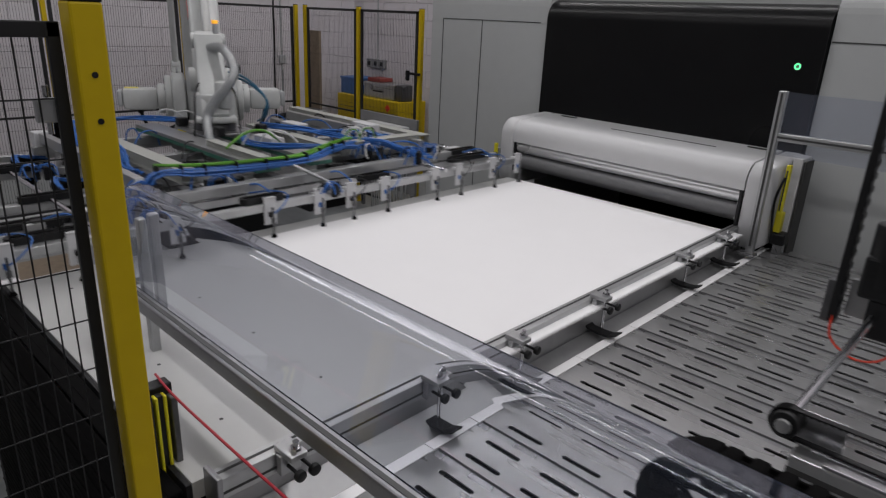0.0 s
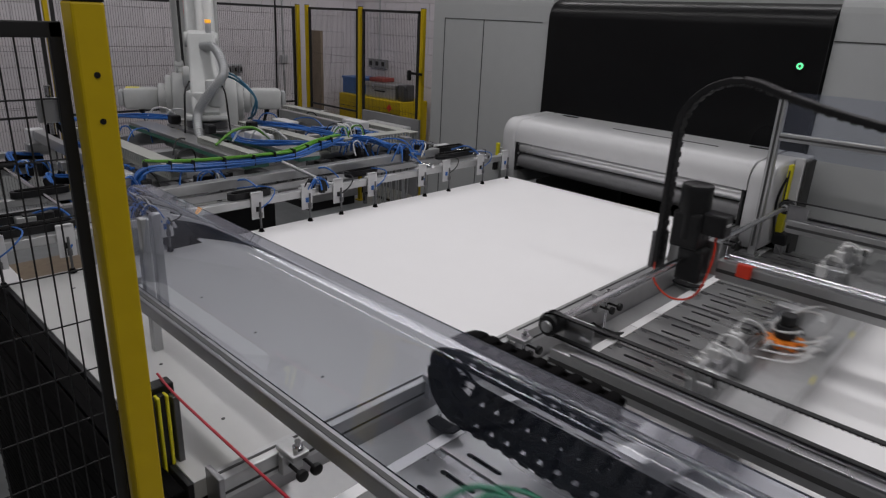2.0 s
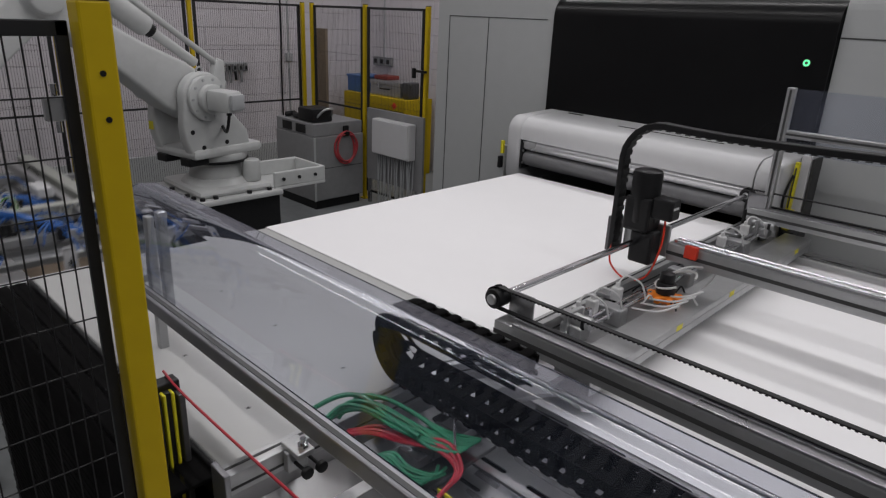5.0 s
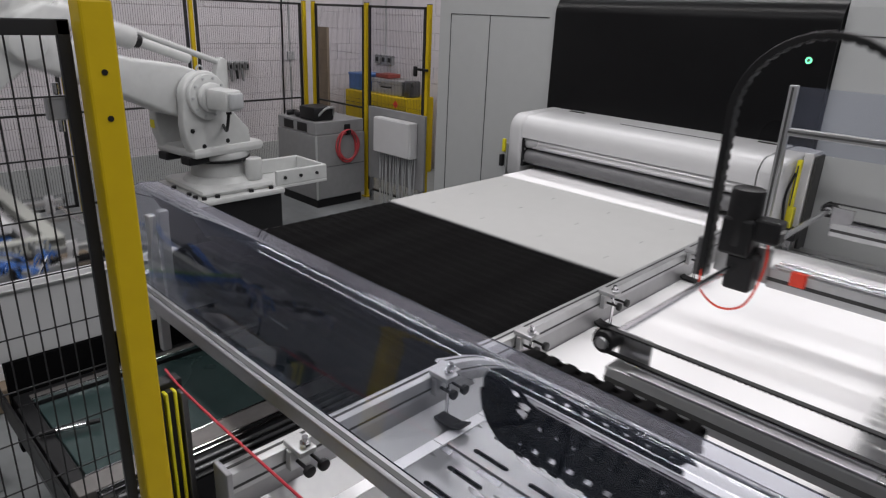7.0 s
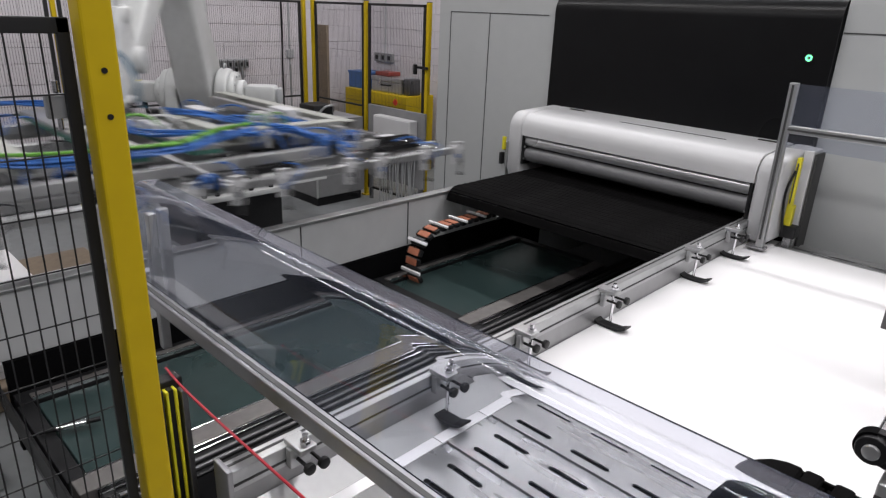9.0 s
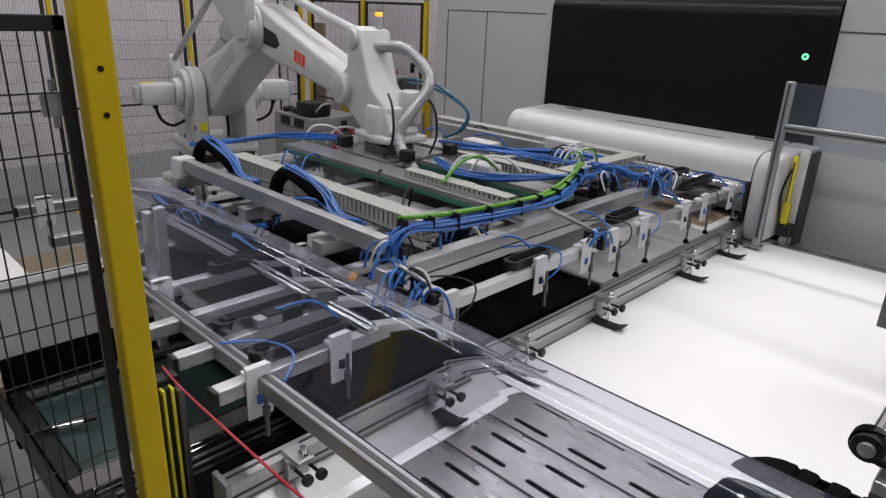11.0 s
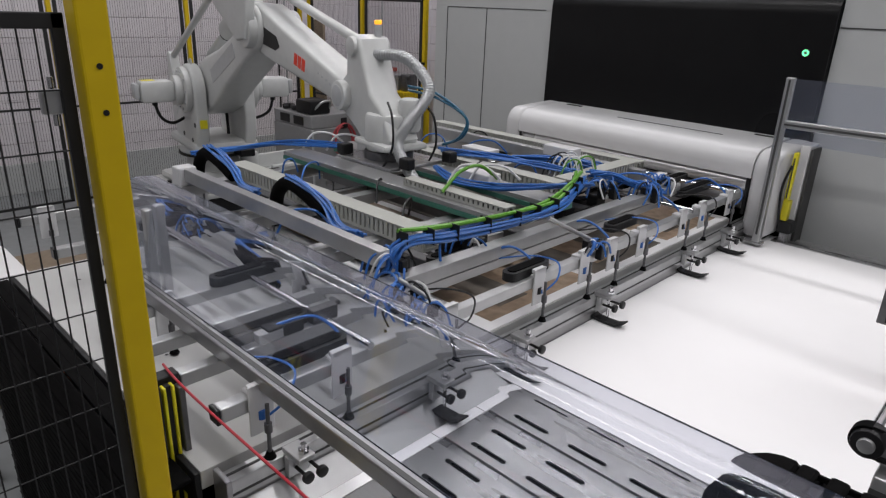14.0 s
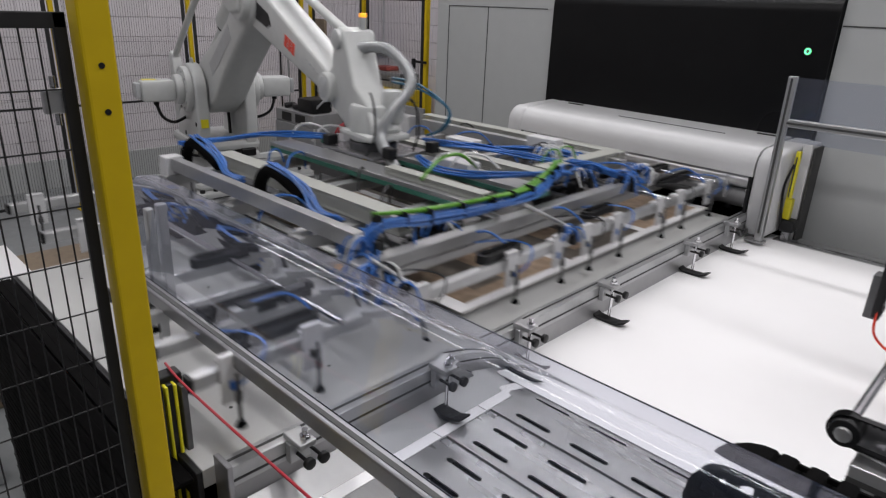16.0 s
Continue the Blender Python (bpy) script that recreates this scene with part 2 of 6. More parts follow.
def casting(outline, y0, y1, bevel, m=None):
    """An outline in x and z as a cast part with rounded rims."""
    bm = bmesh.new()
    lo = [bm.verts.new((u, y0, v)) for u, v in outline]
    hi = [bm.verts.new((u, y1, v)) for u, v in outline]
    bm.faces.new(lo), bm.faces.new(hi[::-1])
    for k in range(len(outline)):
        bm.faces.new((lo[k], hi[k], hi[(k + 1) % len(outline)], lo[(k + 1) % len(outline)]))
    bmesh.ops.recalc_face_normals(bm, faces=bm.faces[:])
    bmesh.ops.bevel(bm, geom=[e for e in bm.edges if abs(e.verts[0].co.y - e.verts[1].co.y) < 1e-6], offset=bevel, segments=3, profile=0.5, affect="EDGES")
    return Mesh().take(bm, True)


OFFSET = {}


def thing(name, base, label, category, group="", kind=""):
    """An Empty at its base; its parts are given in world metres."""
    ob = new(name)
    ob.empty_display_size = 0.05
    ob.location = base
    OFFSET[ob.name] = Vector(base)
    return tagged(ob, label, category, group, kind)


def part(name, b, material, parent=None, label=""):
    """Links a mesh as one object under a thing or a part."""
    ob = new(name, b.data(name, material) if isinstance(b, Mesh) else b)
    if parent:
        ob.parent = parent
        ob.location = -OFFSET.get(parent.name, Vector())
    return tagged(ob, label) if label else ob


def solo(name, b, material, label, category, group="", kind=""):
    """A thing that is one mesh."""
    return tagged(part(name, b, material), label, category, group, kind)


def arc(cx, cy, r, a0, a1, n):
    return [(cx + r * math.cos(radians(a0 + (a1 - a0) * i / n)), cy + r * math.sin(radians(a0 + (a1 - a0) * i / n))) for i in range(n + 1)]


def spline(pts, n=8):
    """A smooth curve through the points."""
    pts = [Vector(p) for p in pts]
    out = []
    for i in range(len(pts) - 1):
        p0, p1, p2, p3 = pts[max(i - 1, 0)], pts[i], pts[i + 1], pts[min(i + 2, len(pts) - 1)]
        for k in range(n):
            t = k / n
            out.append(0.5 * ((2 * p1) + (p2 - p0) * t + (2 * p0 - 5 * p1 + 4 * p2 - p3) * t * t + (3 * p1 - p0 - 3 * p2 + p3) * t ** 3))
    return out + [pts[-1]]


# ---- hall ----
SHEET_Z = 1.0
TABLE_Z = 0.87

solo("floor", Mesh().box(-6.2, 8.0, -8.0, 6.0, -0.1, 0.0), CONCRETE, "grey coated concrete floor of the hall", "floor", kind="structure")
solo("ceiling", Mesh().box(-6.2, 8.0, -8.0, 6.0, 5.3, 5.4), CEILING, "plain grey hall ceiling", "ceiling", kind="structure")
wall_w = solo("wall_west", Mesh().box(-5.30, -5.10, -8.0, 2.62, 0, 5.3), MORTAR, "painted blockwork wall of the hall", "wall", kind="structure")
wall_n = solo("wall_north", Mesh().box(-5.30, 8.0, 2.62, 2.82, 0, 5.3), MORTAR, "painted blockwork wall behind the printer", "wall", kind="structure")
# unseen closing walls, kept dark to weaken reflections in acrylic and chrome
solo("wall_east", Mesh().box(7.8, 8.0, -8.0, 2.62, 0, 5.3), CTRL_GREY, "unseen closing wall, grey to dim reflections", "wall", kind="structure")
solo("wall_south", Mesh().box(-5.30, 8.0, -8.0, -7.8, 0, 5.3), CTRL_GREY, "unseen closing wall, grey to dim reflections", "wall", kind="structure")
for lx, ly in LAMP_ROWS:
    fx = thing("ceiling_light", (lx, ly, 5.3), "long white batten light under the hall ceiling", "light", "hall lights")
    part("housing", Mesh().box(lx - 1.8, lx + 1.8, ly - 0.22, ly + 0.22, 5.04, 5.12, 0.01), PRINTER_LIGHT, fx)
    for hx in (-1.0, 1.0):
        part("hanger", Mesh().rod((lx + hx, ly, 5.1), (lx + hx, ly, 5.3), 0.006), STEEL_PLATE, fx)

# ---- printer ----
printer = thing("flatbed_printer", (0.75, 0.56, 0), "large light grey flatbed printer with black front cover", "printer")
part("body", Mesh().loft([(0.60, 0.0), (2.3, 0.0), (2.3, 2.36)] + arc(0.76, 2.20, 0.16, 90, 180, 8), 0, -1.56, -0.22), PRINTER, printer)
part("body", Mesh().loft([(0.60, 0.0), (2.3, 0.0), (2.3, 2.36)] + arc(0.76, 2.20, 0.16, 90, 180, 8), 0, 1.785, 4.6), PRINTER, printer)
part("body", Mesh().box(-0.22, 1.785, 0.72, 2.3, 1.2, 2.36), PRINTER, printer)
part("top_panel", Mesh().box(-1.56, 4.6, 0.85, 2.2, 2.362, 2.40, 0.01), PRINTER_LIGHT, printer)
part("front_cover", Mesh().loft([(0.56, 1.36), (0.70, 1.36), (0.70, 2.25)] + arc(0.70, 2.11, 0.14, 90, 180, 8), 0, -0.212, 1.777, True), BLACK_GLASS, printer, "black gloss front cover")
# door seams on the grey flanks
for x0, x1 in ((-1.41, -0.30),):
    for xs in (x0, -0.93):
        part("door_seam", Mesh().box(xs - 0.003, xs + 0.003, 0.596, 0.603, 0.1, 2.08), SEAM, printer)
    part("door_seam", Mesh().box(x0, x1, 0.596, 0.603, 2.075, 2.081), SEAM, printer)
part("door_seam", Mesh().box(1.79, 4.6, 0.596, 0.603, 2.045, 2.052), SEAM, printer)
led = part("power_button", Mesh().rod((1.655, 0.565, 1.905), (1.655, 0.545, 1.905), 0.022, n=20), CHROME, printer, "round chrome power button")
ring = Mesh()
ring.tube([(1.655 + 0.014 * math.cos(a * math.pi / 9), 0.543, 1.905 + 0.014 * math.sin(a * math.pi / 9)) for a in range(19)], 0.004, 6)
part("light_ring", ring, LED_GREEN, led, "glowing green ring")

# intake housing with its two rollers
intake = thing("intake_housing", (0.8, 0.3, 0.9), "rounded light grey intake housing with two rollers", "intake unit")
shell = [(0.56, 1.16), (0.56, 1.415)] + [(0.30, 1.405)] + arc(0.19, 1.285, 0.11, 80, 180, 8) + [(0.08, 1.235), (0.13, 1.235), (0.2, 1.16)]
part("hood", Mesh().loft(shell, 0, -0.06, 1.66, True), PRINTER_LIGHT, intake)
for x0, x1 in ((-0.19, -0.06), (1.66, 1.79)):
    prof = [(0.56, 0.90), (0.56, 1.415), (0.30, 1.405)] + arc(0.19, 1.285, 0.115, 80, 180, 8) + [(0.075, 0.96), (0.12, 0.90)]
    b = Mesh()
    bm = bmesh.new()
    lo = [bm.verts.new((x0, u, v)) for u, v in prof]
    hi = [bm.verts.new((x1, u, v)) for u, v in prof]
    bm.faces.new(lo), bm.faces.new(hi[::-1])
    for k in range(len(prof)):
        bm.faces.new((lo[k], hi[k], hi[(k + 1) % len(prof)], lo[(k + 1) % len(prof)]))
    bmesh.ops.recalc_face_normals(bm, faces=bm.faces[:])
    bmesh.ops.bevel(bm, geom=[e for e in bm.edges if abs(e.verts[0].co.x - e.verts[1].co.x) < 1e-6], offset=0.03, segments=3, profile=0.5, affect="EDGES")
    b.take(bm, True)
    part("side_cheek", b, PRINTER_LIGHT, intake)
part("upper_roller", Mesh().rod((-0.035, 0.14, 1.195), (1.635, 0.14, 1.195), 0.042, n=28), ROLLER_LIGHT, intake, "satin metal roller")
part("lower_roller", Mesh().rod((-0.035, 0.15, 1.092), (1.635, 0.15, 1.092), 0.055, n=28), ROLLER_DARK, intake, "dark grey rubber roller")
for x in (-0.055, 1.638):
    part("bearing_plate", Mesh().box(x, x + 0.018, 0.085, 0.24, 1.02, 1.24, 0.003), BLACK, intake)
    for z in (1.06, 1.15, 1.22):
        part("bolt", Mesh().rod((x + (0.018 if x < 0.5 else 0), 0.10, z), (x + (0.024 if x < 0.5 else -0.006), 0.10, z), 0.009), STEEL_PLATE, intake)
part("back_shield", Mesh().box(-0.06, 1.66, 0.42, 0.46, 1.04, 1.17), BLACK_MATT, intake)
for x in (0.06, 1.48):
    part("grip_slot", Mesh().box(x, x + 0.13, 0.475, 0.50, 1.4145, 1.4195), SEAM, intake)
part("top_seam", Mesh().box(0.60, 1.35, 0.33, 0.335, 1.4055, 1.4095), SEAM, intake)
part("inner_wall", Mesh().box(-0.19, 1.79, 1.9, 1.95, 0.2, 1.2), BLACK_MATT, intake)

for o in (printer, intake):
    o.rotation_euler = (0, 0, radians(-2.6))

# left post of the light curtain beside the intake
sensor = thing("yellow_sensor_bar", (-0.26, 0.16, 0), "small yellow safety sensor bar beside the intake housing", "sensor")
part("bar", Mesh().box(-0.275, -0.25, 0.15, 0.175, 1.09, 1.19, 0.004), YELLOW_BRIGHT, sensor)
part("plug", Mesh().box(-0.28, -0.255, 0.13, 0.17, 0.98, 1.07, 0.004), BLACK, sensor)

part("stand", Mesh().box(-0.30, -0.25, 0.18, 0.22, 0.0, 1.15, 0.004), PRINTER, sensor)

# ---- safety panel to the far side of the feed table ----
guard = thing("safety_panel", (1.9, 0.12, 0), "clear safety panel in an aluminium frame beside the printer", "safety panel")
part("post", Mesh().box(1.745, 1.785, -0.03, 0.01, 0.90, 1.80, 0.004), ALU, guard)
part("crossbar", Mesh().box(1.785, 3.9, -0.03, 0.01, 1.545, 1.585, 0.004), ALU, guard)
part("groove", Mesh().box(1.785, 3.9, -0.035, -0.028, 1.56, 1.57), SEAM, guard)
part("groove", Mesh().box(1.76, 1.77, -0.035, -0.028, 0.95, 1.79), SEAM, guard)
part("panel", Mesh().box(1.78, 3.9, -0.012, -0.006, 1.47, 1.795, 0.001), CLEAR_BLUE, guard, "clear bluish acrylic panel").visible_shadow = False
part("foot_bracket", Mesh().box(1.70, 1.80, -0.04, 0.02, 0.89, 0.905, 0.003), ALU_DARK, guard)

switch = thing("light_curtain_column", (1.83, 0.21, 0), "bright yellow light curtain column on a dark foot", "safety sensor")
part("column", Mesh().box(1.802, 1.826, 0.19, 0.225, 1.06, 1.39, 0.004).box(1.802, 1.842, 0.185, 0.23, 1.0, 1.12, 0.006), YELLOW_BRIGHT, switch)
part("window_strip", Mesh().box(1.811, 1.817, 0.184, 0.191, 1.13, 1.36), SEAM, switch)
part("foot", Mesh().box(1.80, 1.88, 0.17, 0.26, 0.93, 1.0, 0.01), BLACK, switch)
part("stand", Mesh().box(1.82, 1.86, 0.19, 0.24, 0.0, 0.93), ALU_DARK, switch)
part("cable", Mesh().tube(spline([(1.81, 0.18, 1.32), (1.79, 0.16, 1.2), (1.80, 0.15, 1.08), (1.81, 0.17, 0.98)]), 0.007), BLACK, switch)
cabinet = thing("switch_cabinet", (1.87, 0.40, 0), "narrow light grey switch cabinet beside the column", "cabinet")
part("case", Mesh().box(1.80, 1.852, 0.30, 0.46, 0.0, 1.42, 0.006), PRINTER_LIGHT, cabinet)
part("side_strip", Mesh().box(1.855, 1.868, 0.31, 0.46, 0.0, 1.40), SEAM, cabinet)

# ---- pit under the moving table ----
pit = thing("table_pit", (0.8, -1.5, 0), "open machine pit with grey sheet walls and dark green panels", "machine frame")
part("side_wall", Mesh().box(-0.07, -0.03, -3.45, -0.15, 0.64, 0.934, 0.004), PIT_GREY, pit, "grey sheet metal side wall")
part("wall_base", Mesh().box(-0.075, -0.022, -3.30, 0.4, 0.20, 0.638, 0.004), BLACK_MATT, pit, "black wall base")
part("wall_cap", Mesh().box(-0.085, -0.02, -3.45, -0.15, 0.934, 0.952, 0.004), ALU, pit)
part("outer_ledge", Mesh().box(-0.26, -0.087, -3.45, -2.45, 0.866, 0.902, 0.004), PRINTER_LIGHT, pit)
part("ledge_bracket", Mesh().box(-0.24, -0.10, -2.52, -2.48, 0.0, 0.864, 0.004).box(-0.24, -0.10, -3.42, -3.38, 0.0, 0.864, 0.004), PRINTER, pit)
for y in (-2.6, -1.85, -1.05):
    part("wall_joint", Mesh().box(-0.0295, -0.026, y, y + 0.006, 0.65, 0.93), SEAM, pit)
part("far_wall", Mesh().box(1.632, 1.652, -3.15, 0.19, 0.1, 0.957), STEEL_PLATE, pit)
# black sheet added before the steel wall as the pit's shade
part("pit_shade_sheet", Mesh().box(1.612, 1.629, -3.15, 0.19, 0.16, 0.930), BLACK_MATT, pit, "black sheet standing in for shade along the pit")
part("floor_plate", Mesh().box(-0.02, 1.61, -3.27, 1.9, 0.10, 0.16), DARK_STEEL, pit)
for y0, y1 in ((-1.30, -0.05), (-3.24, -1.62)):
    part("green_panel", Mesh().box(0.12, 0.72, y0, y1, 0.40, 0.485, 0.004), GREEN_GLASS, pit, "dark green glossy cover panel")
    part("frame_rail", Mesh().box(0.01, 0.112, y0 - 0.06, y1 + 0.06, 0.40, 0.50, 0.004), BLACK, pit)
    part("steel_strip", Mesh().box(0.055, 0.098, y0 - 0.01, y1 + 0.01, 0.498, 0.508, 0.002), PIT_STRIP, pit)
    part("frame_rail", Mesh().box(0.73, 0.822, y0 - 0.06, y1 + 0.06, 0.40, 0.50, 0.004), PIT_STRIP, pit)
    for x, z in ((0.101, 0.515), (0.722, 0.505), (0.832, 0.505), (0.862, 0.505)):
        part("chrome_strip", Mesh().box(x, x + 0.009, y0 - 0.01, y1 + 0.01, 0.44, z, 0.002), CHROME, pit)
    for y in (y0 - 0.07, y1 + 0.01):
        part("frame_rail", Mesh().box(0.114, 0.728, y, y + 0.06, 0.40, 0.498, 0.004), BLACK, pit)
part("ledge", Mesh().box(0.823, 0.972, -3.24, 0.4, 0.38, 0.482, 0.004), BLACK, pit)
for x in (0.90, 0.94):
    part("guide_rail", Mesh().rod((x, -3.2, 0.490), (x, 0.6, 0.490), 0.009), DARK_STEEL, pit)
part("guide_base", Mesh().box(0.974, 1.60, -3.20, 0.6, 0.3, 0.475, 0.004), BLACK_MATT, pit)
part("end_bar", Mesh().box(-0.08, 1.55, -3.335, -3.325, 0.42, 0.52, 0.003).box(-0.08, 1.55, -3.325, -3.31, 0.36, 0.44, 0.003), BLACK, pit)
part("sensor_bar", Mesh().rod((0.385, -3.30, 0.515), (0.44, -3.10, 0.515), 0.010), BLACK, pit)
part("sensor_sleeve", Mesh().rod((0.400, -3.245, 0.515), (0.427, -3.147, 0.515), 0.014), CHROME, pit)

# ---- guide rail between moving table and feed table ----
rail = thing("guide_rail", (0, 0, 0), "slotted aluminium guide rail with clamp brackets", "guide rail")
b = Mesh()
b.box(1.615, 1.664, -3.16, 0.20, 0.962, 1.022, 0.003)
part("profile", b, ALU, rail)
part("groove", Mesh().box(1.632, 1.640, -3.16, 0.20, 1.0215, 1.0235), SEAM, rail)
part("groove", Mesh().box(1.6635, 1.6655, -3.16, 0.20, 0.978, 0.985), SEAM, rail)
part("end_plate", Mesh().box(1.605, 1.676, -3.175, -3.16, 0.90, 1.035, 0.003), ALU_DARK, rail)
CLAMPS = [-2.98, -2.46, -2.05, -1.50, -0.72, -0.24, 0.10]
for i, y in enumerate(CLAMPS):
    part("bracket", Mesh().box(1.666, 1.688, y - 0.033, y + 0.028, 0.965, 1.0225, 0.003), ALU, rail)
    part("bracket_top", Mesh().box(1.650, 1.728, y - 0.028, y + 0.022, 1.0235, 1.040, 0.003), ALU, rail)
    part("eye_bolt", Mesh().rod((1.708, y, 1.04), (1.708, y, 1.068), 0.008).rod((1.708, y, 1.041), (1.708, y, 1.052), 0.015, n=6), CHROME, rail)
    part("thumb_screw", Mesh().rod((1.688, y - 0.012, 0.990), (1.74, y - 0.012, 0.990), 0.005).rod((1.735, y - 0.012, 0.990), (1.75, y - 0.012, 0.990), 0.016, bev=0.003), BLACK, rail)
    part("thumb_screw", Mesh().rod((1.688, y + 0.02, 1.002), (1.755, y + 0.02, 1.002), 0.005).rod((1.75, y + 0.02, 1.002), (1.765, y + 0.02, 1.002), 0.016, bev=0.003), BLACK, rail)
sill = thing("rail_support", (1.7, -1.5, 0.3), "bare sheet steel support plate below the guide rail", "machine frame")
part("plate", Mesh().box(1.656, 1.664, -3.16, 0.40, 0.30, 0.858), STEEL_PLATE, sill)
part("lip", Mesh().loft([(1.656, 0.866), (1.736, 0.853), (1.736, 0.847), (1.656, 0.858)], 1, -2.17, 0.10), STEEL_PLATE, sill)
part("chute", Mesh().loft([(1.654, 0.905), (1.736, 0.856), (1.736, 0.850), (1.654, 0.895)], 1, -3.16, -2.172), STEEL_PLATE, sill, "sloping bare steel chute")
foot0 = thing("hold_down_foot", (1.708, CLAMPS[1], TABLE_Z + 0.004), "steel rod with a dark curved hold-down foot", "hold-down foot", "feet along the guide rail")
part("rod", Mesh().rod((1.708, CLAMPS[1], 0.895), (1.708, CLAMPS[1], 1.024), 0.0065), CHROME, foot0)
fb = Mesh()
fo = [(-0.075, 0.022), (-0.05, 0.008), (0.0, 0.005), (0.05, 0.008), (0.09, 0.026), (0.09, 0.033), (0.05, 0.018), (0.0, 0.016), (-0.05, 0.018), (-0.075, 0.030)]
fb.loft([(1.712 + u * 0.9, 0.872 + v) for u, v in fo], 1, CLAMPS[1] - 0.030, CLAMPS[1] + 0.018)
part("foot", fb, BLACK, foot0, "dark bent metal foot")
for y in CLAMPS[2:6]:
    copy_thing(foot0, pose(1.708, y, TABLE_Z + 0.004))

# ---- feed table of slotted steel slats ----
table = thing("feed_table", (3.0, -1.4, 0), "feed table of slotted stainless steel slats", "feed table")
part("frame", Mesh().box(1.78, 5.4, -3.25, -3.15, 0.70, 0.845, 0.004).box(1.78, 5.4, 0.36, 0.42, 0.70, 0.845, 0.004).box(1.74, 1.80, -3.25, 0.42, 0.70, 0.835, 0.004), STEEL_PLATE, table)
for x in (1.84, 3.6, 5.3):
    for y in (-3.2, 0.38):
        part("leg", Mesh().box(x, x + 0.07, y - 0.035, y + 0.035, 0, 0.70, 0.004), ALU_DARK, table)
# black sheet added below the slats so the slots look shaded
part("slot_shade_sheet", Mesh().box(1.80, 5.4, -3.14, 0.35, 0.76, 0.77), BLACK_MATT, table)


def slat(width, length, slots):
    """A steel slat along x with long rounded slots cut through it, top at z = 0."""
    b, th = Mesh(), 0.004
    rows = sorted(set(round(r, 4) for r, _, _ in slots))
    hw = 0.009
    edges = [-width / 2]
    for r in rows:
        edges += [r - hw, r + hw]
    edges.append(width / 2)
    for k in range(0, len(edges), 2):
        b.box(0, length, edges[k], edges[k + 1], -th, 0)
    for r in rows:
        x = 0.0
        for _, s, e in sorted(q for q in slots if abs(q[0] - r) < 1e-4):
            b.box(x, s, r - hw, r + hw, -th, 0)
            for p, d in ((s, 0.006), (e, -0.006)):
                for q, c in ((r - hw, 0.006), (r + hw, -0.006)):
                    b.loft([(p, q), (p + d, q), (p, q + c)], 2, -th, 0)
            x = e
        b.box(x, length, r - hw, r + hw, -th, 0)
    for y, s in ((-width / 2, 1), (width / 2, -1)):
        b.box(0, length, min(y, y + s * 0.004), max(y, y + s * 0.004), -0.03, -th)
    return b


SLAT_W, SLAT_P, SLAT_Y = 0.168, 0.203, -3.061
slots = []
for k in range(18):
    for r in (-0.046, 0.046):
        slots.append((r, 0.075 + k * 0.2015, 0.075 + k * 0.2015 + 0.128))
slat_a = slat(SLAT_W, 3.62, [s for s in slots if s[2] < 3.6]).data("slat", STEEL)
for k in range(17):
    y = SLAT_Y + k * SLAT_P
    o = part("slat", slat_a, None, table)
    o.location = o.location + Vector((1.785, y, TABLE_Z))
tip = Mesh().loft([(1.736, TABLE_Z - 0.020), (1.738, TABLE_Z - 0.006), (1.744, TABLE_Z - 0.001), (1.783, TABLE_Z), (1.783, TABLE_Z - 0.006), (1.746, TABLE_Z - 0.007), (1.742, TABLE_Z - 0.020)], 1, -SLAT_P / 2 + 0.002, SLAT_P / 2 - 0.002).data("end_tab", WHITE_BOARD)
for k in range(17):
    o = part("end_tab", tip, None, table)
    o.location = o.location + Vector((0, SLAT_Y + k * SLAT_P, 0))
gap_me = Mesh().box(1.785, 5.4, 0.087, 0.116, TABLE_Z - 0.012, TABLE_Z - 0.006).data("gap_channel", ALU_DARK)
for k in range(16):
    o = part("gap_channel", gap_me, None, table)
    o.location = o.location + Vector((0, SLAT_Y + k * SLAT_P, 0))

# ---- moving print table ----
bed = thing("print_table", (0, 0, 0), "light grey moving print table with dotted top", "print table")
part("top", Mesh().box(0, 1.595, -3.2, 0.0, 0.940, 0.994, 0.002), TABLE_GREY, bed)
hole = Mesh().rod((0, 0, 0), (0, 0, 0.0012), 0.006, n=8).data("vacuum_hole", SEAM)
for i in range(4):
    for j in range(4):
        o = part("vacuum_hole", hole, None, bed)
        o.location = (0.20 + i * 0.40, -3.02 + j * 0.34, 0.9935)
part("edge_strip", Mesh().box(0, 1.595, -3.215, -3.2, 0.90, 0.992, 0.002), BLACK, bed)
part("carriage", Mesh().box(0.05, 1.55, -3.0, -0.1, 0.86, 0.938), DARK_STEEL, bed)
APRON_N, APRON_P = 22, 0.064
slat_me = Mesh().box(0.0, 1.595, -APRON_P / 2 + 0.003, APRON_P / 2 - 0.003, -0.012, 0.0, 0.004).box(0.0, 1.595, -0.004, 0.004, 0.0, 0.002).data("apron_slat", APRON_BLACK)
apron = []
for k in range(APRON_N):
    apron.append(part("apron_slat", slat_me, None, bed))

# cable chain that follows the print table
links = []
drag = thing("table_cable_chain", (0, 0, 0), "cable chain with pale crossbars and red-brown cables", "cable chain")
lk = Mesh().box(-0.02, 0.02, -0.06, 0.06, -0.012, 0.012, 0.003)
lk_me = lk.data("link", BLACK)
bar_me = Mesh().box(-0.010, 0.010, -0.082, 0.082, 0.013, 0.026, 0.002).data("crossbar", WHITE_BOARD)
cab_me = Mesh().box(-0.022, 0.022, -0.045, 0.045, 0.012, 0.018, 0.003).data("cable", COPPER)
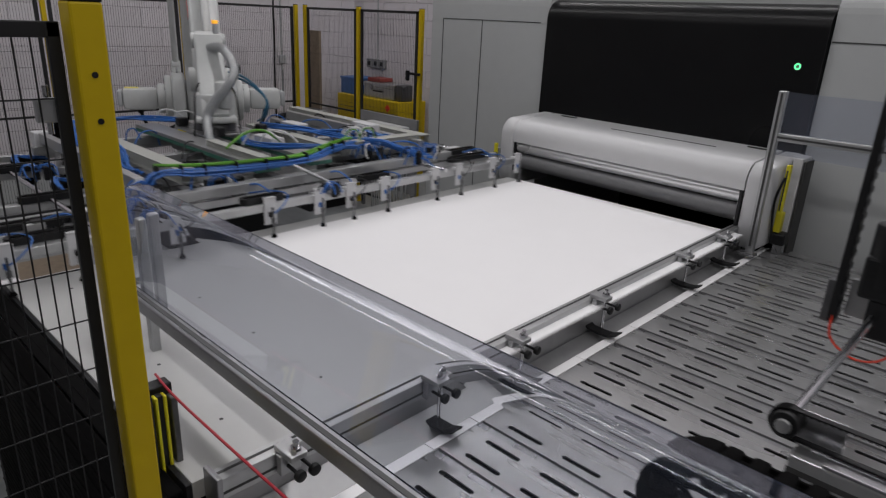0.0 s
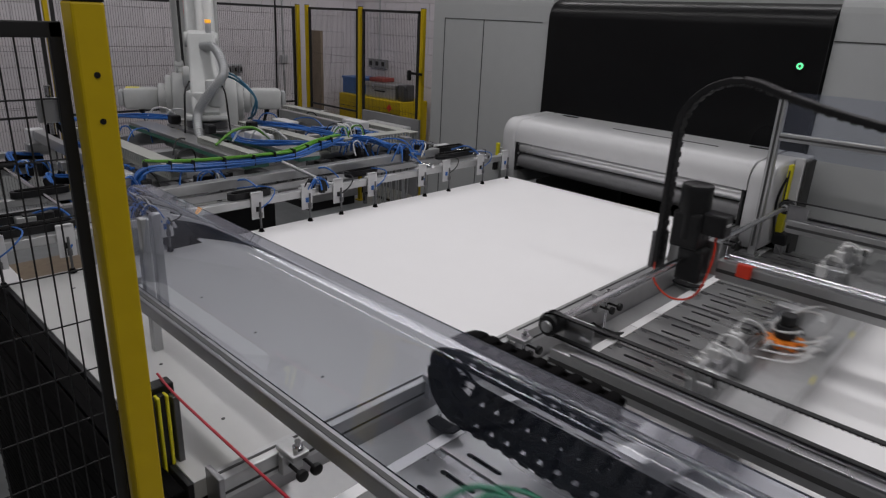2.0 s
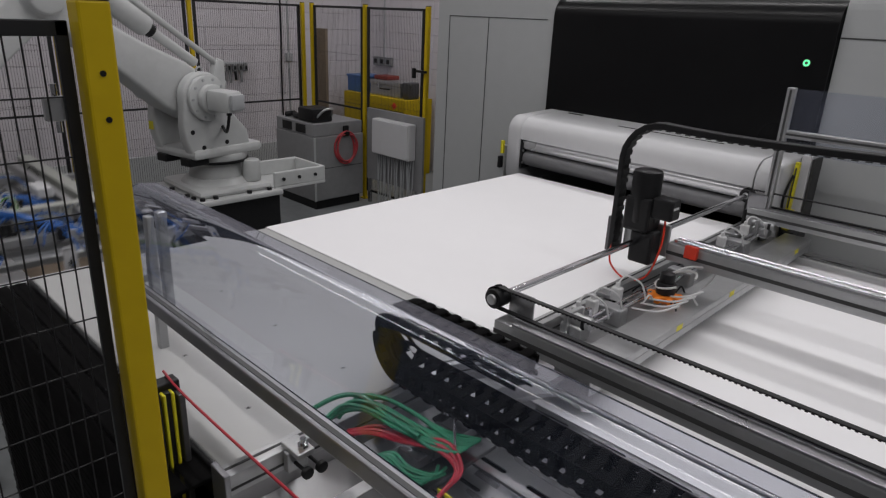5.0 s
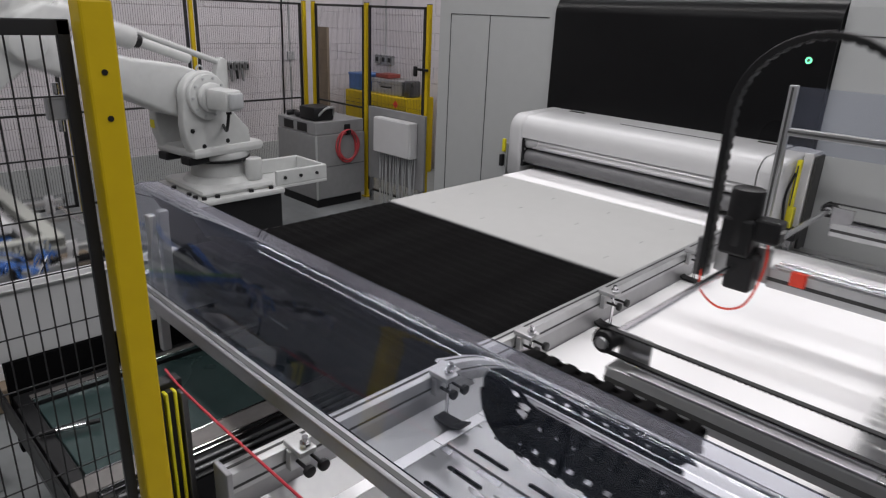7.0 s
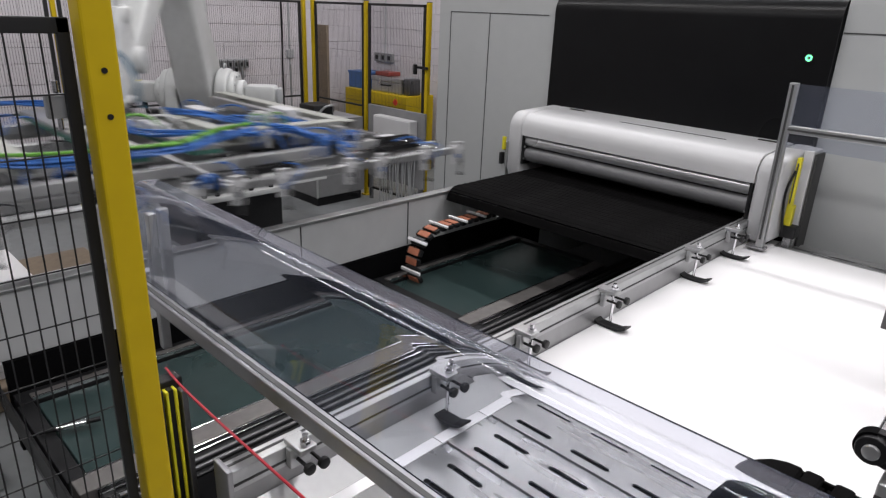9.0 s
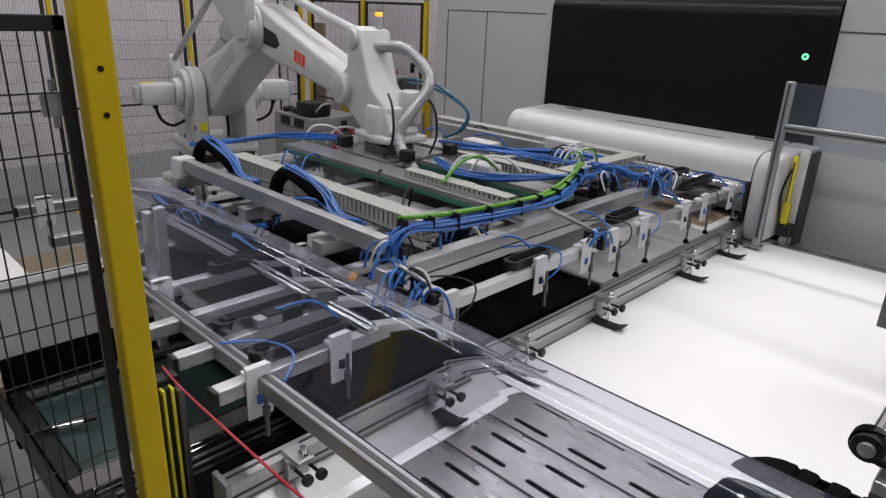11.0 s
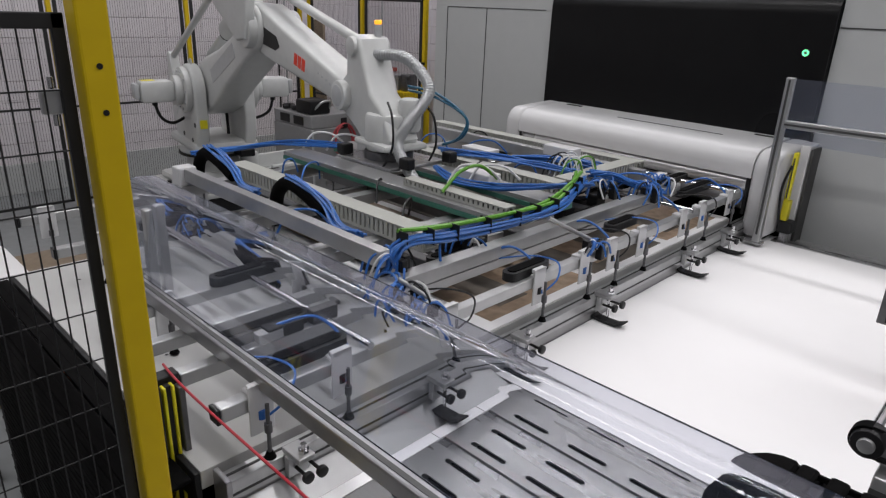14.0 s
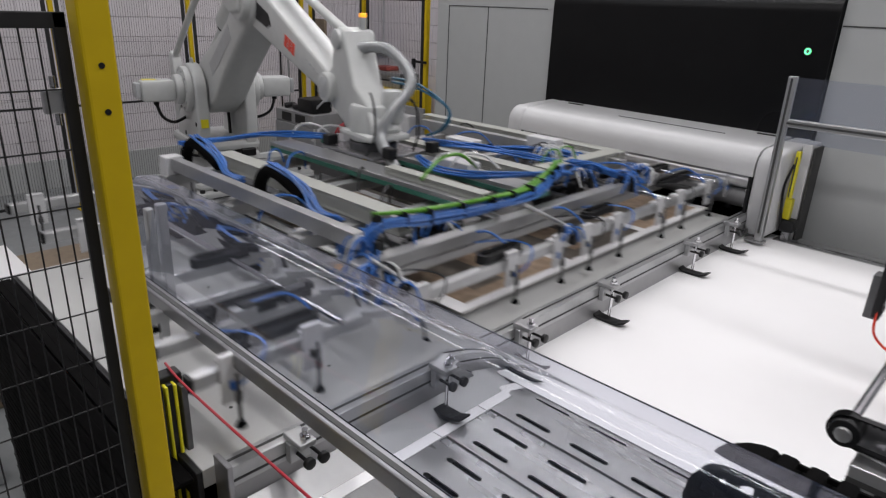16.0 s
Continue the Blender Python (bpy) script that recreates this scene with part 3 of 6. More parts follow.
for k in range(44):
    o = part("link", lk_me, None, drag)
    if k % 3 == 0:
        part("crossbar", bar_me, None, o)
    else:
        part("cable", cab_me, None, o)
    links.append(o)

# ---- boards ----
board_a = solo("white_board_sheet", Mesh().box(0.0, 1.59, -2.125, -0.015, 0.995, 1.0), WHITE_BOARD, "large blank white board lying on the print table", "board", "white boards")
board_b = solo("white_board_sheet", Mesh().box(-0.086, 1.52, -2.16, 0.155, TABLE_Z + 0.001, TABLE_Z + 0.006), WHITE_BOARD, "large blank white board drawn onto the feed table", "board", "white boards")
# motif that the printer lays on the board
motif = thing("printed_motif", (0, 0, 0), "brown and black printed motif on the white board", "print")
for i, (x0, x1) in enumerate(((0.06, 0.53), (0.56, 1.03), (1.06, 1.545))):
    for j, (y0, y1) in enumerate(((-2.06, -1.42), (-1.36, -0.74), (-0.68, -0.08))):
        part("printed_panel", Mesh().box(x0, x1, y0, y1, 1.0004, 1.0010), PRINT_DARK if (i + j) % 2 else KRAFT_INK, motif)
        part("printed_band", Mesh().box(x0 + 0.05, x1 - 0.06, y0 + 0.12, y0 + 0.30, 1.0012, 1.0016), KRAFT_INK if (i + j) % 2 else PRINT_DARK, motif)

# ---- clear hood over the near end of the tables ----
hood = thing("clear_hood", (1.9, -3.0, 0.85), "bent clear acrylic hood on an aluminium edge rail", "safety hood")
HX0, HX1 = 0.72, 3.0
out_line = [(-3.020, 1.226)] + arc(-2.935, 1.465, 0.046, 172, 78, 14) + [(-2.880, 1.5045)]
inner = [(-2.8815, 1.4965)] + arc(-2.935, 1.465, 0.038, 78, 172, 14) + [(-3.0121, 1.226)]
hp = part("hood_sheet", Mesh().loft(out_line + inner, 0, HX0, HX1, True), CLEAR, hood, "clear bent acrylic sheet")
hp.visible_shadow = False
part("edge_rail", Mesh().box(HX0, HX1, -3.055, -3.012, 1.180, 1.226, 0.006), ALU_DARK, hood, "dark anodised edge rail")
part("rail_groove", Mesh().box(HX0, HX1, -3.043, -3.030, 1.2255, 1.2275), SEAM, hood)
part("upright", Mesh().box(HX0 + 0.16, HX0 + 0.19, -3.00, -2.97, 0.98, 1.45, 0.004), ALU, hood)
part("upright", Mesh().box(HX0 + 0.11, HX0 + 0.14, -2.94, -2.91, 1.05, 1.44, 0.004), ALU, hood)
part("bracket", Mesh().box(HX0 + 0.03, HX0 + 0.07, -3.0, -2.9, 1.19, 1.215), ALU, hood)

cord = solo("emergency_pull_cord", Mesh().tube(spline([(1.42, -3.19, 1.212), (1.6, -3.20, 1.212), (2.2, -3.215, 1.24), (3.0, -3.22, 1.262)]), 0.0032), RED_CORD, "thin red emergency pull cord below the hood rail", "pull cord")
corner = thing("light_curtain_post", (1.47, -3.22, 0), "black and yellow light curtain post at the pit corner", "safety sensor")
part("backing", Mesh().box(1.43, 1.470, -3.262, -3.172, 0.0, 1.205, 0.004), BLACK, corner)
part("side_plate", Mesh().box(1.471, 1.500, -3.262, -3.232, 0.0, 1.20, 0.004), BLACK, corner)
for y in (-3.226, -3.205):
    part("housing", Mesh().box(1.471, 1.496, y, y + 0.008, 0.05, 1.19, 0.003), YELLOW_BRIGHT, corner, "bright yellow housing edge")
part("window_strip", Mesh().box(1.471, 1.490, -3.2175, -3.2055, 0.05, 1.19), BLACK, corner)
part("edge_plate", Mesh().box(1.471, 1.500, -3.190, -3.174, 0.0, 1.18, 0.003), DARK_STEEL, corner)

# near end plate of the feed table
apronp = thing("end_plate", (1.75, -3.2, 0.8), "bare sheet steel end plate of the feed table", "machine frame")
part("plate", Mesh().box(1.60, 2.4, -3.36, -3.165, 0.852, 0.862, 0.002), STEEL_PLATE, apronp)


# ---- fence ----
def mesh_panel(axis, fixed, a0, a1, z0, z1, pitch, rise, wire=0.0016):
    """Wires of a fence panel as one mesh."""
    b = Mesh()

    def put(a, z):
        return (fixed, a, z) if axis == 1 else (a, fixed, z)
    n = int((a1 - a0) / pitch)
    for k in range(n + 1):
        a = a0 + k * pitch
        b.tube([put(a, z0), put(a, z1)], wire, 5, False)
    m = int((z1 - z0) / rise)
    for k in range(m + 1):
        z = z0 + k * rise
        b.tube([put(a0, z), put(a1, z)], wire, 5, False)
    return b


def fence(axis, fixed, a0, a1, h, pitch, rise, wire, label, frame=0.02, side=0.032):
    mid = (a0 + a1) / 2
    f = thing("mesh_fence", (fixed, mid, 0) if axis == 1 else (mid, fixed, 0), label, "fence", "safety fence")

    def bx(p0, p1, z0, z1):
        if axis == 1:
            return Mesh().box(fixed - frame / 2, fixed + frame / 2, p0, p1, z0, z1, 0.002)
        return Mesh().box(p0, p1, fixed - frame / 2, fixed + frame / 2, z0, z1, 0.002)
    part("wire_mesh", mesh_panel(axis, fixed, a0 + 0.01, a1 - 0.01, 0.12, h - 0.02, pitch, rise, wire), FENCE_BLACK, f)
    part("top_frame", bx(a0, a1, h - 0.025, h), FENCE_BLACK, f)
    part("bottom_frame", bx(a0, a1, 0.1, 0.125), FENCE_BLACK, f)
    part("side_frame", bx(a0, a0 + side, 0.1, h), FENCE_BLACK, f)
    part("side_frame", bx(a1 - side, a1, 0.1, h), FENCE_BLACK, f)
    part("middle_bar", bx(a0, a1, 1.02, 1.04), FENCE_BLACK, f)
    return f


def fence_post(x, y, h, w, label):
    p = thing("fence_post", (x, y, 0), label, "fence post", "safety fence posts")
    part("post", Mesh().box(x - w / 2, x + w / 2, y - w / 2, y + w / 2, 0, h, 0.004), YELLOW, p)
    part("foot_plate", Mesh().box(x - w, x + w, y - w, y + w, 0, 0.012), YELLOW, p)
    part("cap", Mesh().box(x - w / 2, x + w / 2, y - w / 2, y + w / 2, h, h + 0.006, 0.002), BLACK, p)
    return p


near_post = fence_post(1.697, -3.341, 2.072, 0.051, "thick yellow square steel fence post by the hood")
for z in (1.96, 1.885):
    part("bolt_hole", Mesh().rod((1.722, -3.341, z), (1.7245, -3.341, z), 0.005), BLACK, near_post)
fence(1, 1.678, -4.6, -3.372, 2.04, 0.025, 0.1, 0.0016, "black wire mesh fence panel beside the thick yellow post", 0.012, 0.02)
lk2 = thing("fence_lock", (1.66, -3.40, 1.9), "small steel bolt lock on the fence frame", "lock")
part("body", Mesh().box(1.655, 1.672, -3.42, -3.385, 1.88, 1.92, 0.003), ALU, lk2)
part("pin", Mesh().rod((1.66, -3.40, 1.86), (1.66, -3.40, 1.94), 0.005), CHROME, lk2)

BACK_X, BACK_Y, FH = -4.1, 0.98, 2.13
fence(1, BACK_X, -0.42, 0.90, FH, 0.0235, 0.5, 0.0013, "black wire mesh fence panel before the block wall")
fence(1, BACK_X, -1.72, -0.50, FH, 0.0235, 0.5, 0.0013, "black wire mesh fence panel before the block wall")
fence(1, BACK_X, -3.02, -1.80, FH, 0.0235, 0.5, 0.0013, "black wire mesh fence panel before the block wall")
fence(1, BACK_X, -4.32, -3.10, FH, 0.0235, 0.5, 0.0013, "black wire mesh fence panel before the block wall")
fence(0, BACK_Y, -3.92, -3.00, FH, 0.0235, 0.5, 0.0013, "black wire mesh fence panel beside the printer")
fence(0, BACK_Y, -2.92, -2.02, FH, 0.0235, 0.5, 0.0013, "black wire mesh fence panel beside the printer")
for x, y in ((BACK_X, -0.46), (BACK_X, -1.76), (BACK_X, -3.06), (BACK_X, 0.94), (-3.96, BACK_Y), (-2.96, BACK_Y), (-1.98, BACK_Y)):
    fence_post(x, y, FH + 0.02, 0.042, "slim yellow steel fence post")

# ---- back corner: controller, panel, crates, conduits ----
ctrl = thing("robot_controller", (-3.1, 0.4, 0), "grey steel robot controller cabinet with vents", "control cabinet")
part("case", Mesh().box(-3.60, -2.86, 0.21, 0.87, 0.10, 0.80, 0.008), CTRL_GREY, ctrl)
part("top_box", Mesh().box(-3.59, -2.87, 0.215, 0.86, 0.804, 0.94, 0.008), CTRL_GREY, ctrl)
part("plinth", Mesh().box(-3.57, -2.89, 0.24, 0.84, 0.0, 0.10), BLACK, ctrl)
for x in (-3.46, -3.20):
    part("vent", Mesh().box(x, x + 0.18, 0.209, 0.216, 0.825, 0.915), BLACK, ctrl)
for z in (0.45,):
    part("door_seam", Mesh().box(-2.861, -2.857, 0.22, 0.86, z, z + 0.006), SEAM, ctrl)
    part("door_seam", Mesh().box(-3.59, -2.87, 0.207, 0.2105, z, z + 0.006), SEAM, ctrl)
part("corner_trim", Mesh().box(-2.862, -2.856, 0.205, 0.23, 0.10, 0.80), PRINTER, ctrl)
tc = thing("tool_case", (-3.05, 0.45, 1.02), "small dark case with cables lying on the controller", "case")
part("body", Mesh().box(-3.20, -2.92, 0.24, 0.50, 0.944, 1.09, 0.02), BLACK, tc)
part("handle", Mesh().tube(spline([(-2.93, 0.30, 1.00), (-2.87, 0.36, 1.08), (-2.87, 0.46, 1.08), (-2.93, 0.49, 1.00)]), 0.012), ALU, tc)
coil = Mesh()
coil.tube([(-2.84 + 0.012 * math.sin(a * 0.37), 0.62 + (0.13 + 0.025 * math.sin(a * 0.173)) * math.cos(a * math.pi / 12), 0.66 + (0.165 + 0.02 * math.sin(a * 0.131)) * math.sin(a * math.pi / 12)) for a in range(145)], 0.008, 6)
cb = solo("coiled_cable", coil, COIL_RED, "coil of faded red cable hung on the controller", "cable")
solo("cable_hook", Mesh().box(-2.858, -2.80, 0.60, 0.64, 0.80, 0.84, 0.006).box(-2.856, -2.84, 0.58, 0.66, 0.78, 0.90, 0.01), BLACK, "black hook on the controller side", "hook")
blk = solo("cable_roll", Mesh().tube(spline([(-3.5, 0.28, 0.965), (-3.42, 0.34, 0.98), (-3.32, 0.30, 0.97), (-3.21, 0.30, 0.985)]), 0.03), BLACK, "black cable bundle lying on the controller", "cable")
panel = thing("junction_panel", (-2.5, 0.92, 0), "white terminal box on a grey steel stand", "junction box")
part("backplate", Mesh().box(-2.84, -1.93, 0.91, 0.94, 0.28, 1.08, 0.004), CTRL_GREY, panel)
part("white_box", Mesh().box(-2.62, -2.03, 0.80, 0.908, 0.62, 1.00, 0.012), PRINTER_LIGHT, panel)
part("box_lid", Mesh().box(-2.61, -2.04, 0.792, 0.802, 0.63, 0.99, 0.004), PRINTER_LIGHT, panel)
for x in (-2.82, -2.0):
    part("leg", Mesh().box(x, x + 0.04, 0.91, 0.94, 0, 0.28), ALU_DARK, panel)
hanging = Mesh()
for k in range(18):
    x = -2.60 + k * 0.034
    hanging.tube(spline([(x, 0.87, 0.62), (x + random.uniform(-.03, .03), 0.86, 0.35), (x + random.uniform(-.05, .05), 0.87, 0.02)], 4), 0.007, 6)
tagged(part("hanging_cables", hanging, HOSE_GREY), "grey cables hanging below the terminal box", "cable", kind="stuff")

crate = thing("yellow_locker", (-3.9, 2.25, 0), "yellow steel safety locker with a red mark", "locker")
part("case", Mesh().box(-4.70, -3.42, 2.0, 2.5, 0.0, 1.02, 0.008), YELLOW, crate)
part("lid_seam", Mesh().box(-4.70, -3.42, 1.996, 2.0, 0.86, 0.866), SEAM, crate)
part("warning_mark", Mesh().rod((-3.62, 1.992, 0.93), (-3.62, 1.999, 0.93), 0.05, n=4), RED, crate, "red diamond warning mark")
bl = thing("blue_crate", (-4.4, 2.25, 1.02), "blue plastic crate on the yellow locker", "crate")
part("walls", Mesh().box(-4.72, -4.32, 2.08, 2.42, 1.02, 1.24, 0.01), BLUE_BOX, bl)
part("rim", Mesh().box(-4.735, -4.305, 2.07, 2.43, 1.22, 1.248, 0.006), BLUE_BOX, bl)
tb = thing("silver_tool_box", (-3.9, 2.25, 1.02), "silver metal tool box on the yellow locker", "tool box")
part("body", Mesh().box(-4.24, -3.62, 2.1, 2.42, 1.02, 1.16, 0.01), ALU, tb)
part("lid", Mesh().box(-4.245, -3.615, 2.095, 2.425, 1.162, 1.22, 0.01), ALU, tb)
part("handle", Mesh().tube(spline([(-4.0, 2.09, 1.12), (-3.98, 2.06, 1.12), (-3.84, 2.06, 1.12), (-3.82, 2.09, 1.12)]), 0.01), BLACK, tb)
part("latch", Mesh().box(-4.08, -4.04, 2.085, 2.095, 1.13, 1.19, 0.003), CHROME, tb)
solo("red_case", Mesh().box(-4.22, -3.95, 2.15, 2.38, 1.222, 1.275, 0.01), DULL_RED, "flat red case on the silver tool box", "case")
solo("steel_clamp", Mesh().box(-3.58, -3.46, 2.1, 2.3, 1.02, 1.23, 0.02).rod((-3.6, 2.15, 1.2), (-3.43, 2.15, 1.2), 0.03), DARK_STEEL, "dark steel clamp on the yellow locker", "clamp")
solo("standing_plank", Mesh().box(-4.36, -4.15, 1.30, 1.34, 0.0, 1.86, 0.004), WOOD, "brown wooden plank leaning behind the fence", "plank")
solo("skirting_trunking", Mesh().box(-5.10, -5.06, -6.0, 2.5, 0.0, 0.32, 0.004), PRINTER, "grey wall trunking at the foot of the block wall", "trunking")
for y, x in ((1.36, -5.085),):
    solo("wall_conduit", Mesh().rod((x, y, 0.0), (x, y, 4.0), 0.014).box(x - 0.02, x + 0.03, y - 0.05, y + 0.05, 1.40, 1.51, 0.006), HOSE_GREY, "grey steel conduit with a junction box on the wall", "conduit")
for x, z in ((-4.54, 1.42),):
    cn = thing("socket_row", (x, 2.6, z), "row of grey wall sockets fed by a conduit", "socket")
    part("conduit", Mesh().rod((x, 2.60, z), (x, 2.60, 4.0), 0.011), HOSE_GREY, cn)
    for k in range(3):
        part("socket", Mesh().box(x - 0.20 + k * 0.135, x - 0.08 + k * 0.135, 2.56, 2.61, z - 0.06, z + 0.06, 0.006), CTRL_GREY, cn)
        part("socket_face", Mesh().box(x - 0.17 + k * 0.135, x - 0.11 + k * 0.135, 2.555, 2.562, z - 0.03, z + 0.03, 0.003), BLACK, cn)
hooks = thing("hanging_tools", (-5.05, 0.0, 1.5), "row of small dark tools hanging on the wall", "tool rack")
part("rack_bar", Mesh().box(-5.09, -5.07, 0.26, 0.72, 1.37, 1.40, 0.003), ROBOT_GREY, hooks)
for k in range(6):
    y = 0.29 + k * 0.078
    part("tool", Mesh().box(-5.075, -5.03, y - 0.026, y + 0.026, 1.29, 1.385, 0.008), CTRL_GREY, hooks)
    part("tool_grip", Mesh().box(-5.032, -5.025, y - 0.014, y + 0.014, 1.31, 1.36, 0.003), BLACK, hooks)
    if 0 < k < 5:
        part("plug", Mesh().rod((-5.05, y + 0.01, 1.29), (-5.04, y + 0.015, 1.15 + 0.03 * (k % 2)), 0.020, 0.014, n=10), (CTRL_GREY, BLACK)[k % 2], hooks)
wire_w = solo("wall_cable", Mesh().tube(spline([(-5.08, 1.25, 4.0), (-5.08, 1.25, 2.0), (-5.08, 1.235, 1.2), (-5.07, 1.23, 0.33)]), 0.011, 8), BLACK, "black cable running down the block wall", "cable")
lever = thing("latch_bracket", (-2.0, 0.93, 1.5), "black latch bracket on the yellow fence post", "latch")
part("arm", Mesh().box(-2.13, -1.94, 0.925, 0.951, 1.52, 1.545, 0.004), BLACK, lever)
part("catch", Mesh().box(-2.13, -2.09, 0.915, 0.945, 1.46, 1.56, 0.006), BLACK, lever)

# ---- stack of finished boards beside the pit ----
stack = thing("board_stack", (-1.75, -3.7, 0), "stack of finished white boards on a pallet", "board stack")
part("pallet", Mesh().box(-2.7, -0.75, -5.2, -2.2, 0.0, 0.14, 0.01), WOOD, stack)
for k in range(3):
    dx, dy = random.uniform(-.006, .006), random.uniform(-.006, .006)
    part("board", Mesh().box(-2.6 + dx, -0.85 + dx, -4.9 + dy, -2.75 + dy, 0.14 + k * 0.045, 0.183 + k * 0.045, 0.002), WHITE_BOARD, stack)


# ---- gantry that draws boards onto the feed table ----
gantry = thing("feed_gantry", (0, 0, 0), "aluminium feed gantry with toothed belts and a black drive motor", "gantry")
part("drive_shaft", Mesh().rod((0, -2.17, 1.20), (0, 0.0, 1.20), 0.013), CHROME, gantry)
for y, s in ((-2.17, 1), (0.0, -1)):
    part("belt_pulley", Mesh().rod((0, y - 0.030, 1.20), (0, y + 0.030, 1.20), 0.034, n=24, bev=0.004), BLACK, gantry)
    part("pulley_hub", Mesh().rod((0, y - 0.040, 1.20), (0, y + 0.040, 1.20), 0.018, n=18, bev=0.003), ALU, gantry)
    part("belt_wrap", Mesh().loft(arc(0, 1.20, 0.040, 90, 270, 14) + arc(0, 1.20, 0.035, 270, 90, 14), 1, y - 0.016, y + 0.016, True), BLACK_MATT, gantry)
    part("pulley_bracket", Mesh().box(0.02, 0.12, y + s * 0.036, y + s * 0.044, 1.13, 1.225, 0.003), ALU_DARK, gantry)
    part("side_beam", Mesh().box(0.03, 3.3, y - 0.05, y + 0.035, 1.075, 1.145, 0.004), ALU, gantry)
    part("beam_groove", Mesh().box(0.03, 3.3, y - 0.0515, y - 0.0495, 1.10, 1.115), SEAM, gantry)
    part("beam_rail", Mesh().rod((0.06, y + 0.012, 1.150), (3.3, y + 0.012, 1.150), 0.011), CHROME, gantry)
    part("beam_cover", Mesh().box(0.10, 3.3, y - 0.048, y - 0.012, 1.1455, 1.154, 0.002), ALU_DARK, gantry)
    belt = Mesh().box(0, 3.3, y - 0.009, y + 0.009, 1.235, 1.239)
    for k in range(220):
        belt.box(k * 0.015, k * 0.015 + 0.007, y - 0.009, y + 0.009, 1.232, 1.2352)
    part("toothed_belt", belt, BLACK, gantry)
    part("lower_belt", Mesh().box(0, 3.3, y - 0.009, y + 0.009, 1.160, 1.165), BLACK, gantry)
part("centre_beam", Mesh().box(0.10, 3.3, -1.16, -1.08, 1.12, 1.20, 0.004), ALU, gantry)
part("beam_groove", Mesh().box(0.10, 3.3, -1.1615, -1.1595, 1.15, 1.165), SEAM, gantry)
part("beam_rail", Mesh().rod((0.12, -1.14, 1.208), (3.3, -1.14, 1.208), 0.009).rod((0.12, -1.10, 1.208), (3.3, -1.10, 1.208), 0.009), CHROME, gantry)
part("red_stop", Mesh().box(0.185, 0.240, -1.185, -1.162, 1.160, 1.215, 0.004), RED, gantry, "small red end stop")
part("motor_plate", Mesh().box(-0.11, 0.10, -1.16, -1.14, 1.13, 1.27, 0.004), ALU, gantry)
mot = part("drive_motor", Mesh().rod((-0.015, -1.20, 1.27), (-0.015, -1.20, 1.50), 0.062, n=24, bev=0.012).box(-0.075, 0.045, -1.26, -1.14, 1.24, 1.39, 0.012), BLACK, gantry, "black drive motor")
part("terminal_box", Mesh().box(0.04, 0.135, -1.245, -1.165, 1.31, 1.40, 0.010), BLACK, mot)
part("gearbox", Mesh().box(-0.035, 0.07, -1.25, -1.165, 1.10, 1.245, 0.012), BLACK, mot)
part("motor_flange", Mesh().rod((0.0, -1.21, 1.20), (0.0, -1.13, 1.20), 0.04, n=18), ALU_DARK, mot)
part("mark", Mesh().box(0.1355, 0.137, -1.235, -1.19, 1.36, 1.37), CABLE_WHITE, mot)
part("cable", Mesh().tube(spline([(-0.13, -1.22, 1.16), (-0.12, -1.23, 1.06), (-0.03, -1.24, 1.01), (0.06, -1.23, 1.05), (0.10, -1.22, 1.2), (0.09, -1.2, 1.32)]), 0.0045), RED, gantry, "thin orange-red cable loop")
part("carrier_bracket", Mesh().box(-0.175, -0.125, -1.20, -1.14, 1.10, 1.26, 0.003), DARK_STEEL, gantry)
# flat cable chain lying along the near beam
link_me = Mesh()
for e in (-1, 1):
    link_me.box(-0.028, 0.028, e * 0.042 - 0.004, e * 0.042 + 0.004, 0.014, 0.034, 0.002).box(-0.028, 0.028, e * 0.042 - 0.004, e * 0.042 + 0.004, -0.036, -0.014, 0.002).box(0.002, 0.026, e * 0.042 - 0.005, e * 0.042 + 0.005, -0.03, 0.03, 0.002)
link_me.loft([(-0.017, -0.030), (-0.016, -0.037), (-0.010, -0.040), (0.010, -0.040), (0.016, -0.037), (0.017, -0.030)], 1, -0.048, 0.048)
link_me.box(-0.010, 0.018, -0.040, 0.040, 0.026, 0.034, 0.001)
link_me = link_me.data("chain_link", APRON_BLACK)
bend_me = Mesh()
for e in (-1, 1):
    bend_me.box(-0.026, 0.026, e * 0.042 - 0.004, e * 0.042 + 0.004, 0.014, 0.034, 0.002).box(-0.038, 0.038, e * 0.042 - 0.004, e * 0.042 + 0.004, -0.036, -0.014, 0.002).box(0.0, 0.026, e * 0.042 - 0.005, e * 0.042 + 0.005, -0.03, 0.03, 0.002)
bend_me.loft([(-0.042, -0.026), (-0.038, -0.034), (-0.014, -0.040), (0.014, -0.040), (0.038, -0.034), (0.042, -0.026)], 1, -0.047, 0.047)
bend_me = bend_me.data("chain_link", APRON_BLACK)
fill_me = Mesh().box(-0.029, 0.029, -0.004, 0.030, -0.030, 0.000).data("cable", BLACK_MATT)
LOOP_X, LOOP_Y, LOOP_R, LOOP_Z = 0.03, -2.545, 0.087, 1.239
chain = thing("flat_cable_chain", (0, 0, 0), "black plastic cable chain folded along the feed gantry", "cable chain")


